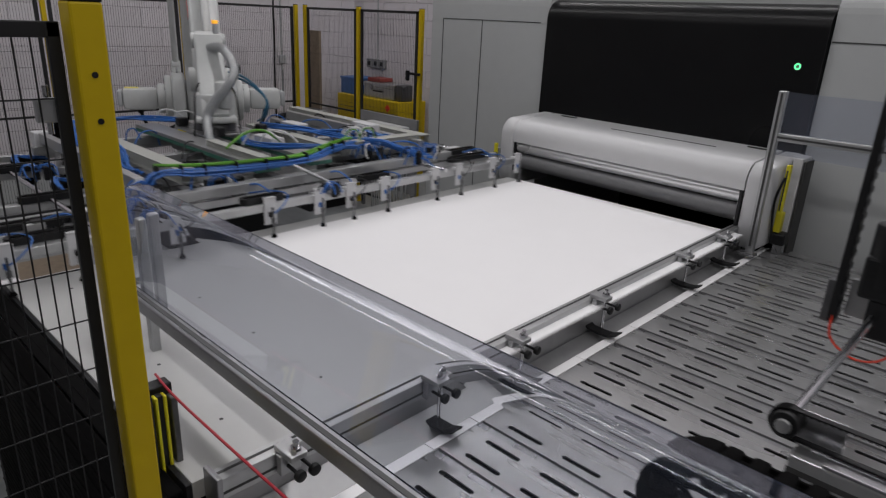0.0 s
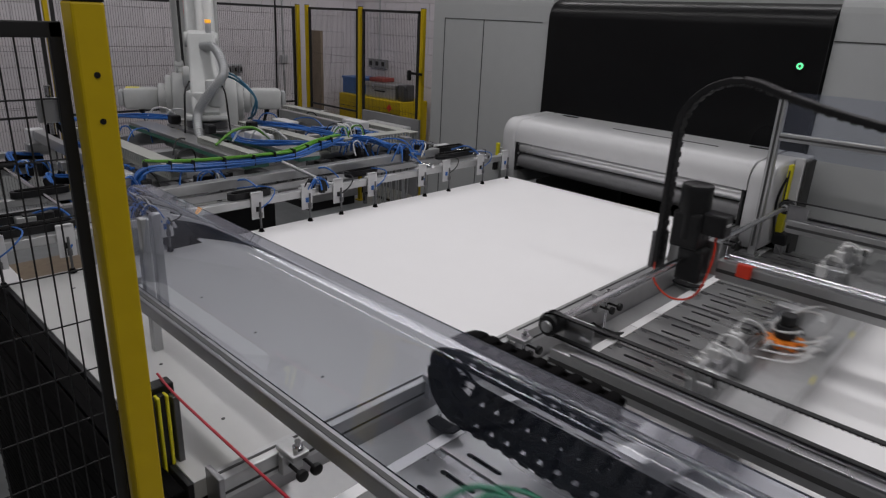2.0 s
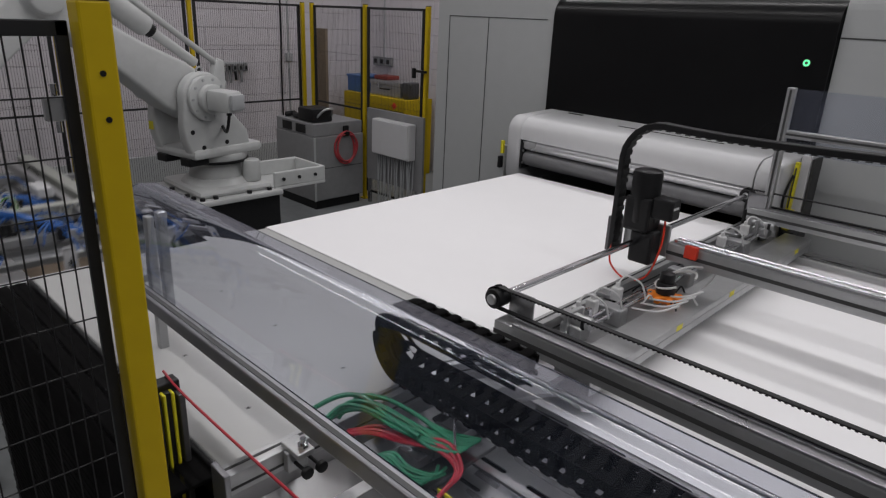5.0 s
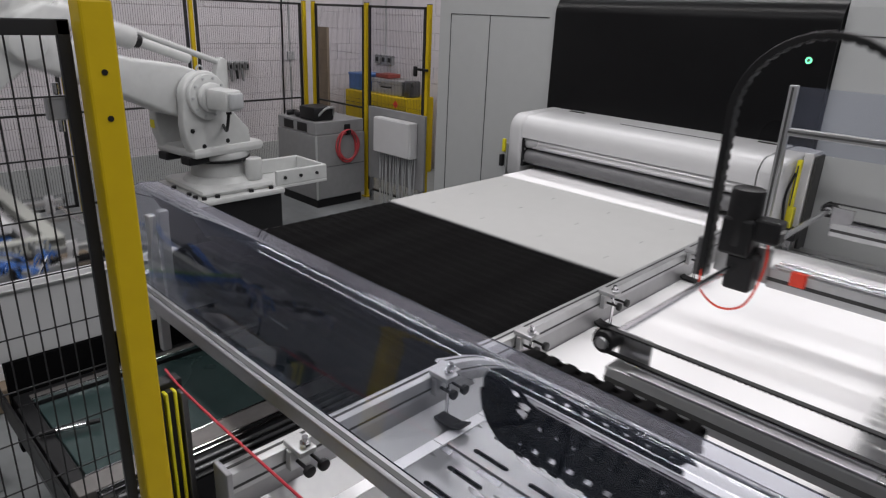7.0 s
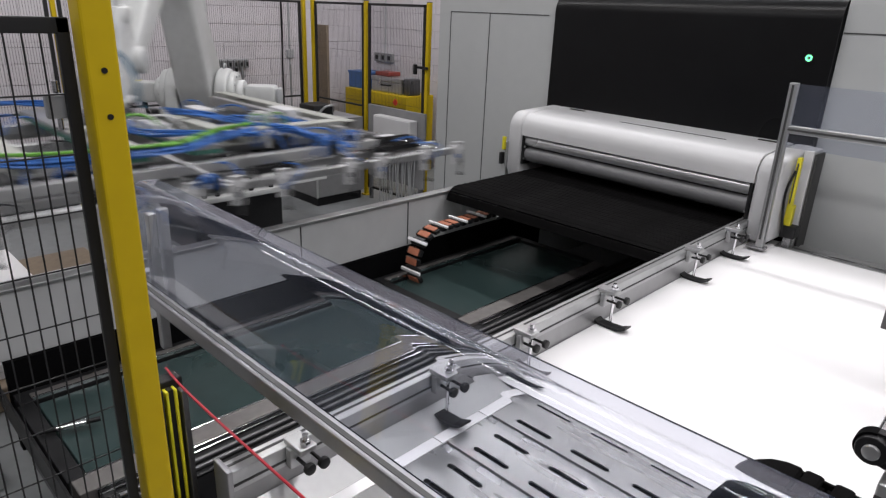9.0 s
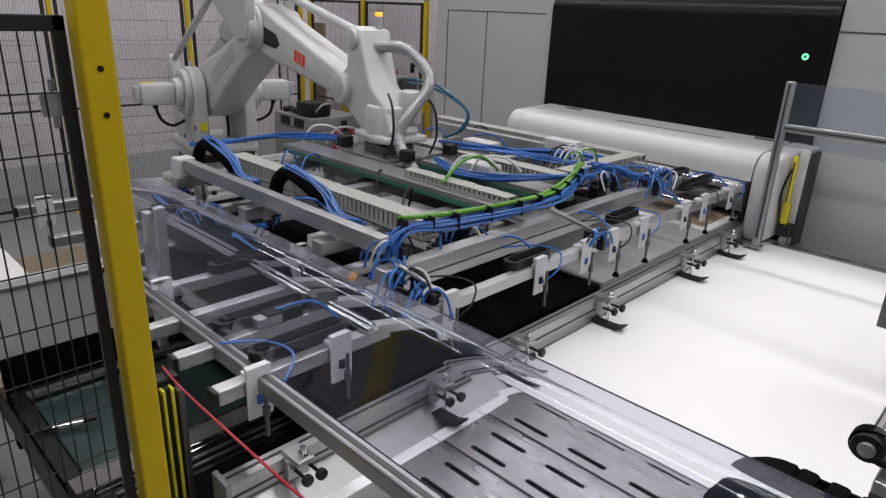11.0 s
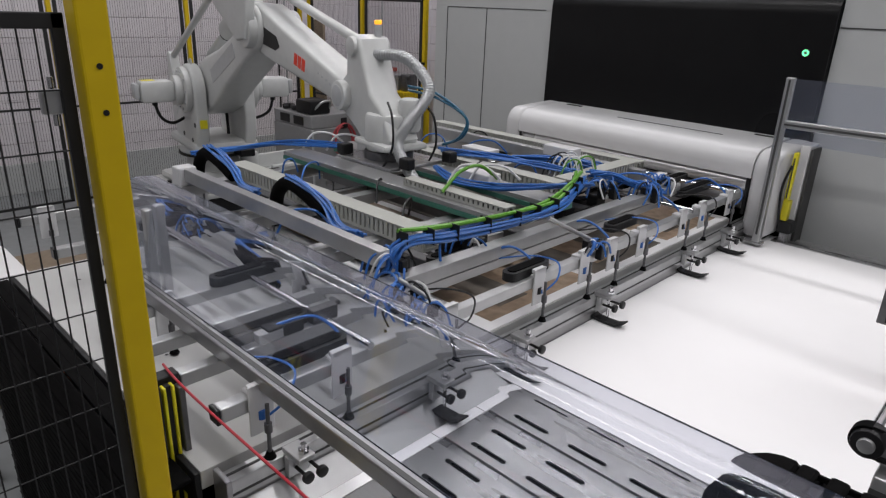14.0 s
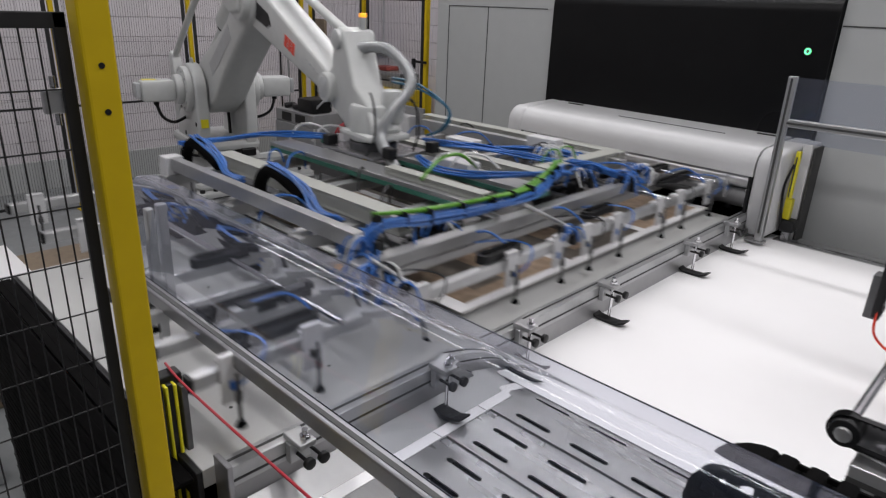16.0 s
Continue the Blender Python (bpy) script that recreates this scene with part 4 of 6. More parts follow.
def fold(s):
    """Place and turn along the folded chain: upper run, bend, lower run."""
    top = 0.42
    if s < top:
        return (LOOP_X + top - s, LOOP_Z, 180)
    if s < top + math.pi * LOOP_R:
        a = (s - top) / LOOP_R
        return (LOOP_X - LOOP_R * math.sin(a), LOOP_Z - LOOP_R + LOOP_R * math.cos(a), 180 + math.degrees(a))
    return (LOOP_X + s - top - math.pi * LOOP_R, LOOP_Z - 2 * LOOP_R, 0)


for k in range(66):
    x, z, a = fold(0.03 + k * 0.052)
    o = part("chain_link", bend_me if 0.0 < abs(a - 180) < 180 else link_me, None, chain)
    o.matrix_basis = pose(x, LOOP_Y, z, 0, -a, 0)
    part("cable", fill_me, None, o)

# upright cable carrier above the motor
carrier = thing("cable_carrier", (0, 0, 0), "black toothed cable carrier arching over the feed gantry", "cable chain")
tooth_me = Mesh().box(-0.027, 0.027, -0.026, 0.026, -0.013, 0.013, 0.004).box(-0.011, 0.011, -0.027, 0.027, -0.017, -0.013, 0.002).data("carrier_link", BLACK)
CARRIER_N = 92
carrier_links = [part("carrier_link", tooth_me, None, carrier) for k in range(CARRIER_N)]
solo("carrier_anchor", Mesh().box(4.16, 4.24, -1.26, -1.14, 0.0, 0.70, 0.005), ALU, "short aluminium anchor post for the cable carrier", "post")

# ---- suction beam on the gantry ----
beam = thing("suction_beam", (0, 0, 0), "grey suction beam with hoses and an orange valve block", "suction beam")
part("cross_beam", Mesh().box(-0.02, 0.12, -2.10, 0.12, 0.975, 1.005, 0.004), ALU, beam)
part("beam_web", Mesh().box(0.085, 0.12, -2.10, 0.12, 0.94, 0.975, 0.003), ALU, beam)
for x in (-0.12, -0.085):
    part("air_pipe", Mesh().rod((x, -1.95, 1.02), (x, 0.0, 1.02), 0.010), CHROME, beam)
part("gripper_strip", Mesh().box(-0.17, -0.02, -2.08, 0.10, 0.955, 0.970, 0.003), STEEL_PLATE, beam)
for y in (-1.87, -0.05):
    part("end_cylinder", Mesh().box(-0.14, -0.05, y - 0.035, y + 0.035, 1.0, 1.055, 0.008).rod((-0.15, y, 1.07), (-0.03, y, 1.07), 0.024, bev=0.004).box(-0.12, -0.10, y - 0.05, y + 0.05, 1.0, 1.10, 0.004), ALU, beam)
    part("cylinder_port", Mesh().rod((-0.055, y - 0.02, 1.05), (-0.055, y - 0.02, 1.085), 0.008).rod((-0.055, y + 0.02, 1.05), (-0.055, y + 0.02, 1.085), 0.008), BLACK, beam)
    part("fitting", Mesh().rod((-0.09, y + 0.07, 1.0), (-0.09, y + 0.07, 1.09), 0.014), CHROME, beam)
for y in (-1.6, -1.0, -0.65, -0.35):
    part("clamp_block", Mesh().box(-0.16, -0.05, y - 0.03, y + 0.03, 0.97, 1.04, 0.006), ALU, beam)
valve = Mesh().rod((-0.03, -1.31, 1.006), (-0.03, -1.31, 1.034), 0.052, n=20, bev=0.006)
for k in range(8):
    a = k * math.pi / 4
    valve.box(0.045, 0.072, -0.011, 0.011, 1.008, 1.030, 0.003, m=Matrix.Translation((-0.03, -1.31, 0)) @ Matrix.Rotation(a, 4, "Z"))
part("valve_block", valve, ORANGE, beam, "orange star-shaped valve block")
part("vacuum_pump", Mesh().rod((-0.03, -1.31, 1.034), (-0.03, -1.31, 1.085), 0.040, n=20, bev=0.008).rod((-0.03, -1.31, 1.084), (-0.03, -1.31, 1.125), 0.031, n=20, bev=0.008), BLACK, beam, "black round vacuum generator")
ringh = Mesh().tube([(-0.01 + 0.075 * math.cos(k * math.pi / 12), -1.27 + 0.085 * math.sin(k * math.pi / 12), 1.09 + 0.03 * math.sin(k * math.pi / 12 + 1)) for k in range(21)], 0.0045, 6)
part("hose", ringh, CABLE_WHITE, beam)
for k in range(6):
    a = k * math.pi / 3 + 0.3
    c, d = math.cos(a), math.sin(a)
    part("hose", Mesh().tube(spline([(-0.03 + 0.07 * c, -1.31 + 0.07 * d, 1.02), (-0.03 + 0.10 * c, -1.31 + 0.10 * d, 1.045), (-0.03 + 0.13 * c, -1.31 + 0.13 * d, 1.012)], 5), 0.004, 6), (CABLE_WHITE, BLACK)[k % 2], beam)
for k in range(4):
    y = -1.42 + k * 0.07
    part("hose", Mesh().tube(spline([(0.06, y, 1.03), (0.10, y - 0.05, 1.07), (0.05, y - 0.12, 1.05), (-0.06, y - 0.1, 1.02)]), 0.004), CABLE_WHITE, beam)
part("hose", Mesh().tube(spline([(0.05, -1.2, 1.02), (0.08, -1.1, 1.10), (0.02, -1.2, 1.14), (-0.05, -1.28, 1.10)]), 0.004), CABLE_WHITE, beam)
for y in (-1.95, -1.5, -1.0, -0.6, -0.15):
    part("warning_sticker", Mesh().box(0.1205, 0.1215, y, y + 0.05, 0.978, 1.0), YELLOW_BRIGHT, beam)
for k in range(7):
    y = -1.9 + k * 0.3
    part("suction_cup", Mesh().rod((-0.10, y, 0.955), (-0.10, y, 0.90), 0.010).rod((-0.10, y, 0.905), (-0.10, y, 0.885), 0.014, 0.026), BLACK, beam)
for y in (-1.80, -1.70, -1.52, -0.85, -0.50, -0.20):
    part("valve_body", Mesh().box(-0.155, -0.115, y - 0.018, y + 0.018, 1.03, 1.085, 0.005).rod((-0.135, y, 1.085), (-0.135, y, 1.105), 0.009, n=10), CABLE_WHITE, beam, "small white valve body")
    part("hose", Mesh().tube(spline([(-0.135, y, 1.10), (-0.12, y + 0.03, 1.13), (-0.07, y + 0.07, 1.10), (-0.06, y + 0.10, 1.03)], 5), 0.004, 6), (CABLE_WHITE, BLACK)[int(y * 100) % 2], beam)
part("near_plate", Mesh().box(-0.10, 0.08, -2.80, -2.50, 0.93, 0.945, 0.004), DARK_STEEL, beam)
part("arm", Mesh().box(-0.06, 0.02, -2.75, -2.05, 0.955, 0.985, 0.003), ALU_DARK, beam)
part("terminal_block", Mesh().box(-0.04, 0.05, -2.72, -2.62, 0.986, 1.02, 0.006), DARK_STEEL, beam)
part("tie_rod", Mesh().rod((0.0, -2.60, 1.06), (0.10, -2.70, 1.05), 0.004), CHROME, beam)
for k in range(10):
    d, e = k * 0.009, random.uniform(-0.018, 0.018)
    part("green_cable", Mesh().tube(spline([(-0.22 + e, -2.90 + d, 1.04), (-0.20, -2.83 + d, 1.065 + e), (-0.15 + e, -2.79 + d, 1.07 + e), (-0.05, -2.77 + d + e, 1.06), (0.04 + e, -2.74 + d, 1.04), (0.11, -2.69 + d, 1.03)], 6), 0.005), GREEN_DARK, beam)
part("green_cable", Mesh().tube(spline([(-0.27, -2.90, 1.05), (-0.24, -2.81, 1.08), (-0.18, -2.77, 1.09), (-0.10, -2.76, 1.07), (0.02, -2.75, 1.06)], 6), 0.007), GREEN_DARK, beam)
for k in range(6):
    d, e = k * 0.010, random.uniform(-0.02, 0.02)
    part("green_cable", Mesh().tube(spline([(-0.06 + e, -2.90, 1.0), (-0.02, -2.86 + d, 1.02), (0.05 + e, -2.86 + d, 1.015), (0.10, -2.82 + d, 1.0), (0.08 + e, -2.76 + d, 0.98)], 6), 0.005), GREEN_DARK, beam)
for k in range(6):
    d, e = k * 0.009, random.uniform(-0.012, 0.012)
    part("red_cable", Mesh().tube(spline([(-0.18 + e, -2.87 + d, 1.01), (-0.11, -2.81 + d, 1.025 + e), (-0.03 + e, -2.77 + d, 1.03), (0.07, -2.73 + d, 1.03 + e), (0.13 + e, -2.73 + d * 0.4, 1.01), (0.15, -2.80 + d * 0.3, 0.99), (0.16 + e, -2.92, 0.97)], 6), 0.005), RED_CORD, beam)
part("yellow_tag", Mesh().box(0.13, 0.19, -2.79, -2.785, 0.94, 0.99, 0.002), YELLOW_BRIGHT, beam)
for x in (0.15, 0.168):
    part("tag_mark", Mesh().box(x, x + 0.006, -2.7925, -2.790, 0.952, 0.98), BLACK, beam)
part("tag_holder", Mesh().box(0.06, 0.19, -2.785, -2.765, 0.93, 0.945, 0.002), DARK_STEEL, beam)

# ---- gripper of the robot (own space: wrist axis at 0, 0; cups end at z = 0) ----
grip = thing("sheet_gripper", (0, 0, 0), "wide aluminium suction gripper with blue hoses and cable ducts", "robot gripper")


def duct(a0, a1, c, z, w=0.085, h=0.07, along=0):
    """Slotted cable duct from a0 to a1, along x or y, its middle at c."""
    b = Mesh()

    def slab(p0, p1, q0, q1, z0, z1, bev=0.0):
        if along:
            b.box(q0, q1, p0, p1, z0, z1, bev)
        else:
            b.box(p0, p1, q0, q1, z0, z1, bev)
    slab(a0, a1, c - w / 2 - 0.002, c + w / 2 + 0.002, z + h - 0.006, z + h, 0.001)
    slab(a0, a1, c - w / 2, c + w / 2, z, z + 0.012)
    k = a0
    while k < a1:
        e = min(k + 0.017, a1)
        slab(k, e, c - w / 2, c - w / 2 + 0.003, z + 0.012, z + h - 0.006)
        slab(k, e, c + w / 2 - 0.003, c + w / 2, z + 0.012, z + h - 0.006)
        k += 0.027
    return b


part("near_beam", Mesh().box(-0.72, 0.69, -0.845, -0.80, 0.255, 0.315, 0.003), ALU, grip)
part("beam_cap", Mesh().box(-0.80, -0.722, -0.87, -0.78, 0.20, 0.32, 0.008).box(-0.86, -0.80, -0.85, -0.80, 0.16, 0.27, 0.008), PRINTER_LIGHT, grip)
for args in ((-0.72, 0.66, -0.57, 0.245), (-0.45, 0.53, 0.42, 0.245), (-1.05, 0.54, 1.17, 0.245)):
    part("cable_duct", duct(*args), DUCT, grip, "grey slotted cable duct")
part("cable_duct", duct(0.46, 1.12, 0.50, 0.248, 0.085, 0.075, 1), DUCT, grip, "grey slotted cable duct")
part("cable_duct", duct(0.08, 0.68, -0.155, 0.302, 0.06, 0.035), DUCT, grip, "low grey slotted cable duct")
for y0, y1 in ((-0.22, -0.08), (0.12, 0.26)):
    part("centre_beam", Mesh().box(-0.86, 0.70, y0, y1, 0.280, 0.301, 0.002), ALU, grip)
    part("beam_edge", Mesh().box(-0.86, 0.70, y0 - 0.003, y1 + 0.003, 0.258, 0.2795, 0.002), GREEN_PAINT, grip, "green painted beam edge")
for x in (-0.74, -0.12, 0.40, 0.74):
    part("cross_beam", Mesh().box(x - 0.03, x + 0.03, -0.89, 1.20, 0.185, 0.235, 0.003), ALU, grip)
# dark bars and flat black boxes added to darken the gripper's inside
for y in (-0.52, -0.43, 0.02, 0.56, 0.66, 0.98):
    part("dark_rail", Mesh().box(-0.80, 0.62, y - 0.03, y + 0.03, 0.125, 0.180, 0.006), DARK_STEEL, grip)
part("dark_filler", Mesh().box(-0.70, -0.02, -0.56, -0.36, 0.10, 0.160, 0.03), BLACK, grip, "flat black filler that darkens the gripper's inside")
part("dark_filler", Mesh().box(-0.30, 0.40, 0.54, 1.08, 0.15, 0.20, 0.02), BLACK, grip, "flat black filler that darkens the gripper's inside")
part("far_beam", Mesh().box(-0.95, 0.62, 1.03, 1.08, 0.236, 0.300, 0.003), ALU, grip)
part("brace", Mesh().rod((0.80, -0.06, 0.30), (0.93, 0.18, 0.16), 0.009), ALU, grip)
part("brace", Mesh().rod((0.80, -0.86, 0.26), (0.92, -0.74, 0.15), 0.008), ALU, grip)
part("flange", Mesh().rod((-0.35, 0.10, 0.303), (-0.35, 0.10, 0.36), 0.13, n=24, bev=0.008), DARK_STEEL, grip)
part("mount_plate", Mesh().box(-0.57, -0.13, -0.08, 0.30, 0.303, 0.318, 0.004), ALU_DARK, grip)
for x, y, sx, sy in ((-0.58, -0.07, 0.06, 0.07), (-0.12, -0.04, 0.07, 0.05), (-0.10, 0.24, 0.06, 0.06), (-0.56, 0.26, 0.06, 0.06)):
    part("mount_block", Mesh().box(x, x + sx, y, y + sy, 0.319, 0.375, 0.008), BLACK, grip)
# low tubes that carry the cups
for x in (-0.90, -0.42, 0.28, 0.52, 0.72, 0.93):
    y0, y1 = (-1.55, 1.72) if x > 0.5 else (-1.5, 1.6)
    part("cup_tube", Mesh().box(x - 0.02, x + 0.02, y0, y1, 0.125, 0.165, 0.004), ALU, grip)
    part("tube_cap", Mesh().box(x - 0.021, x + 0.021, y0 - 0.012, y0, 0.124, 0.166, 0.003), BLACK, grip)
    part("tube_cap", Mesh().box(x - 0.021, x + 0.021, y1, y1 + 0.012, 0.124, 0.166, 0.003), BLACK, grip)
for y in (-1.10, 0.95, 1.50):
    part("cross_rod", Mesh().rod((-0.92, y, 0.175), (0.96, y, 0.175), 0.012), CHROME, grip)
def oval(x, y, half, w, z0, z1):
    """A flat body with round ends, lying along y."""
    return Mesh().loft(arc(x, y + half - w, w, 0, 180, 10) + arc(x, y - half + w, w, 180, 360, 10), 2, z0, z1, False)


for x, y, half in ((0.90, -0.32, 0.12), (0.66, 0.44, 0.16), (0.84, 0.46, 0.12), (0.62, -0.42, 0.13), (0.68, -1.27, 0.15), (0.88, -1.28, 0.15), (0.60, 1.42, 0.20), (0.78, 1.36, 0.20), (0.28, -1.1, 0.13), (-0.42, -1.05, 0.13), (-0.42, 0.3, 0.13), (-0.90, 0.7, 0.13)):
    gen = part("vacuum_generator", oval(x, y, half, 0.030, 0.166, 0.198), BLACK, grip, "black oval vacuum generator")
    part("cover_plate", oval(x, y, half - 0.02, 0.018, 0.1985, 0.202), APRON_BLACK, gen)
CUP_Y = [-1.45, -1.20, -0.78, -0.31, -0.01, 0.20, 0.45, 0.86, 1.08, 1.42, 1.69]
plate_me = Mesh().box(-0.006, 0.0, -0.034, 0.034, 0.06, 0.20, 0.002).box(-0.02, 0.0, -0.030, 0.030, 0.185, 0.20, 0.002).data("cup_plate", PRINTER_LIGHT)
rod_me = Mesh().rod((0, 0, 0.01), (0, 0, 0.155), 0.0055).rod((0, 0, 0.075), (0, 0, 0.10), 0.010).data("cup_rod", DARK_STEEL)
cup_me = Mesh().rod((0, 0, 0.018), (0, 0, 0.0), 0.008, 0.016, n=16).data("suction_cup", BLACK_MATT)
for x, ys in ((0.93, CUP_Y), (0.28, (-1.4, -0.9, -0.2, 0.6, 1.3)), (-0.42, (-1.35, -0.6, 0.3, 1.2)), (-0.90, (-1.4, -0.7, 0.1, 0.8, 1.5))):
    for y in ys:
        for nm, me in (("cup_plate", plate_me), ("cup_rod", rod_me), ("suction_cup", cup_me)):
            o = part(nm, me, None, grip)
            o.location = (x + (0.030 if nm == "cup_plate" else 0.055), y, 0)


def bundle(pts, n, r, spread, material, name="hose"):
    for k in range(n):
        b = Mesh()
        off = Vector((random.uniform(-spread, spread), random.uniform(-spread, spread), random.uniform(-spread, spread) * 0.6))
        b.tube(spline([Vector(p) + off + Vector((random.gauss(0, 0.007), random.gauss(0, 0.007), random.gauss(0, 0.005))) for p in pts], 5), r, 6)
        part(name, b, material, grip)


FRONT = [(0.67, -0.80, 0.25), (0.68, -0.74, 0.335), (0.71, -0.52, 0.325), (0.74, -0.20, 0.32), (0.74, 0.05, 0.325), (0.69, 0.26, 0.345), (0.58, 0.50, 0.345)]
bundle([(x + 0.01, y, z - 0.012) for x, y, z in FRONT], 12, 0.0055, 0.020, BLUE)
bundle([(x - 0.008, y, z + 0.016) for x, y, z in FRONT[1:]], 3, 0.0075, 0.008, GREEN, "earth_cable")
for i in range(1, 6):
    for f in (0.0, 0.5):
        p = Vector(FRONT[i]).lerp(Vector(FRONT[i + 1]), f)
        part("cable_tie", Mesh().box(p.x - 0.026, p.x + 0.032, p.y - 0.0025, p.y + 0.0025, p.z - 0.032, p.z + 0.026, 0.002), BLACK, grip)
bundle([(0.0, 0.10, 0.335), (0.20, 0.02, 0.33), (0.40, 0.02, 0.335), (0.55, 0.14, 0.34), (0.62, 0.32, 0.34), (0.64, 0.50, 0.32)], 8, 0.0055, 0.016, BLUE)
bundle([(-0.86, -0.72, 0.35), (-0.92, -0.52, 0.335), (-0.90, -0.30, 0.335), (-0.84, -0.12, 0.335), (-0.62, 0.0, 0.34)], 9, 0.0055, 0.018, BLUE)
for x in (-0.79, -0.08):
    guide = [(x - 0.10, -0.700, 0.16), (x - 0.07, -0.700, 0.30), (x + 0.02, -0.700, 0.365), (x + 0.14, -0.700, 0.345), (x + 0.27, -0.700, 0.30)]
    part("cable_guide", Mesh().tube(spline(guide), 0.030, 10), APRON_BLACK, grip, "black curved cable guide")
    bundle([(px + 0.01, py, pz + 0.030) for px, py, pz in guide[2:]] + [(x + 0.40, -0.74, 0.285), (x + 0.52, -0.72, 0.285)], 8, 0.0055, 0.018, BLUE)
    low = [(x - 0.02, -0.80, 0.12), (x + 0.04, -0.93, 0.15), (x + 0.16, -1.01, 0.185), (x + 0.30, -1.02, 0.15), (x + 0.36, -0.98, 0.08)]
    part("cable_guide", Mesh().tube(spline(low), 0.022, 10), APRON_BLACK, grip, "black curved cable guide")
    bundle([(px, py, pz + 0.022) for px, py, pz in low], 6, 0.0055, 0.014, BLUE)
bundle([(-0.30, 0.42, 0.33), (-0.10, 0.46, 0.335), (0.10, 0.50, 0.345), (0.30, 0.56, 0.335), (0.44, 0.62, 0.32)], 7, 0.0055, 0.022, BLUE)
bundle([(0.00, 0.70, 0.30), (0.15, 0.80, 0.31), (0.32, 0.86, 0.32), (0.46, 0.90, 0.30)], 8, 0.0055, 0.030, BLUE)
bundle([(0.56, 0.62, 0.33), (0.62, 0.72, 0.32), (0.70, 0.84, 0.27), (0.76, 1.0, 0.22)], 9, 0.0055, 0.022, BLUE)
for cx, cy, cz, rr in ((0.69, -0.80, 0.25, 0.09), (0.80, -0.84, 0.20, 0.09), (0.90, -0.86, 0.17, 0.07), (0.66, 0.60, 0.28, 0.08), (0.76, 0.84, 0.24, 0.09), (0.72, 1.05, 0.24, 0.08), (0.66, -0.36, 0.22, 0.06), (0.34, 0.74, 0.31, 0.06), (-0.30, -0.98, 0.18, 0.06), (0.94, 0.05, 0.19, 0.05)):
    for k in range(9):
        a, ln = random.uniform(0, 6.3), rr * random.uniform(0.8, 1.7)
        p0 = Vector((cx + random.uniform(-0.02, 0.02), cy + random.uniform(-0.02, 0.02), cz))
        way = Vector((math.cos(a) * ln, math.sin(a) * ln, 0))
        side = Vector((-way.y, way.x, 0)) * random.uniform(-0.5, 0.5)
        pts = [p0, p0 + way * 0.3 + side * 0.7 + Vector((0, 0, rr * 0.6)), p0 + way * 0.75 + side + Vector((0, 0, rr * 0.4)), p0 + way + side * 0.3 + Vector((0, 0, -rr * 0.4))]
        part("thin_hose", Mesh().tube(spline(pts, 6), 0.0042, 6), (BLUE, BLUE, BLUE, BLACK, BLUE, CABLE_WHITE)[k % 6], grip)
    for dx, dy in ((-0.03, -0.02), (0.012, 0.018), (-0.01, 0.05)):
        part("valve", Mesh().box(cx + dx, cx + dx + 0.030, cy + dy, cy + dy + 0.026, cz - 0.05, cz + 0.028, 0.004), BLACK, grip)
for k in range(11):
    x, y = 0.30 + random.uniform(0, 0.14), 0.52 + random.uniform(0, 0.16)
    part("white_hose", Mesh().tube(spline([(x, y, 0.29), (x + 0.01, y + 0.05, 0.375), (x + 0.05, y + 0.09, 0.38), (x + 0.08, y + 0.10, 0.29)]), 0.004, 6), (CABLE_WHITE, CABLE_WHITE, BLACK, GREEN)[k % 4], grip)
for k in range(4):
    x, y = (-0.82, -0.70, 0.20, 0.26)[k], (-0.12, -0.05, -0.02, 0.05)[k]
    part("white_hose", Mesh().tube(spline([(x, y, 0.31), (x + 0.03, y + 0.05, 0.39), (x + 0.13, y + 0.10, 0.40), (x + 0.18, y + 0.16, 0.34)]), 0.006, 6), CABLE_WHITE, grip)
part("earth_cable", Mesh().tube(spline([(0.34, -0.20, 0.33), (0.33, -0.08, 0.40), (0.34, 0.04, 0.41), (0.36, 0.14, 0.34)]), 0.008, 8), GREEN, grip)
for y in CUP_Y[1:-1:2]:
    part("blue_hose", Mesh().tube(spline([(0.72, y - 0.05, 0.2), (0.80, y + 0.03, 0.23), (0.90, y + 0.06, 0.17), (0.965, y + 0.01, 0.10)]), 0.005, 6), BLUE, grip)
for x, y in ((-0.20, 0.50), (0.16, 0.08), (-0.66, 0.13), (0.05, 0.92)):
    part("valve_island", Mesh().box(x, x + 0.20, y, y + 0.09, 0.30, 0.36, 0.006), PRINTER_LIGHT, grip)
for x, y in ((0.55, -0.45), (0.58, 0.30), (0.55, 0.62), (0.05, 0.35)):
    part("valve", Mesh().box(x, x + 0.06, y, y + 0.09, 0.17, 0.23, 0.008), BLACK, grip)
for i, y in enumerate(CUP_Y):
    part("fitting", Mesh().rod((0.955, y, 0.10), (0.955, y, 0.125), 0.012, n=10), (BLUE, BLACK)[i % 2], grip)
    part("clamp", Mesh().box(0.905, 0.958, y - 0.022, y + 0.022, 0.118, 0.172, 0.004), PRINTER_LIGHT, grip)
    if i % 3 != 1:
        part("thin_hose", Mesh().tube(spline([(0.985, y, 0.12), (1.0, y + 0.05, 0.16), (0.96, y + 0.10, 0.20), (0.86, y + 0.08, 0.20), (0.76, y, 0.18)]), 0.0035, 6), (BLUE, CABLE_WHITE, BLACK)[i % 3], grip)
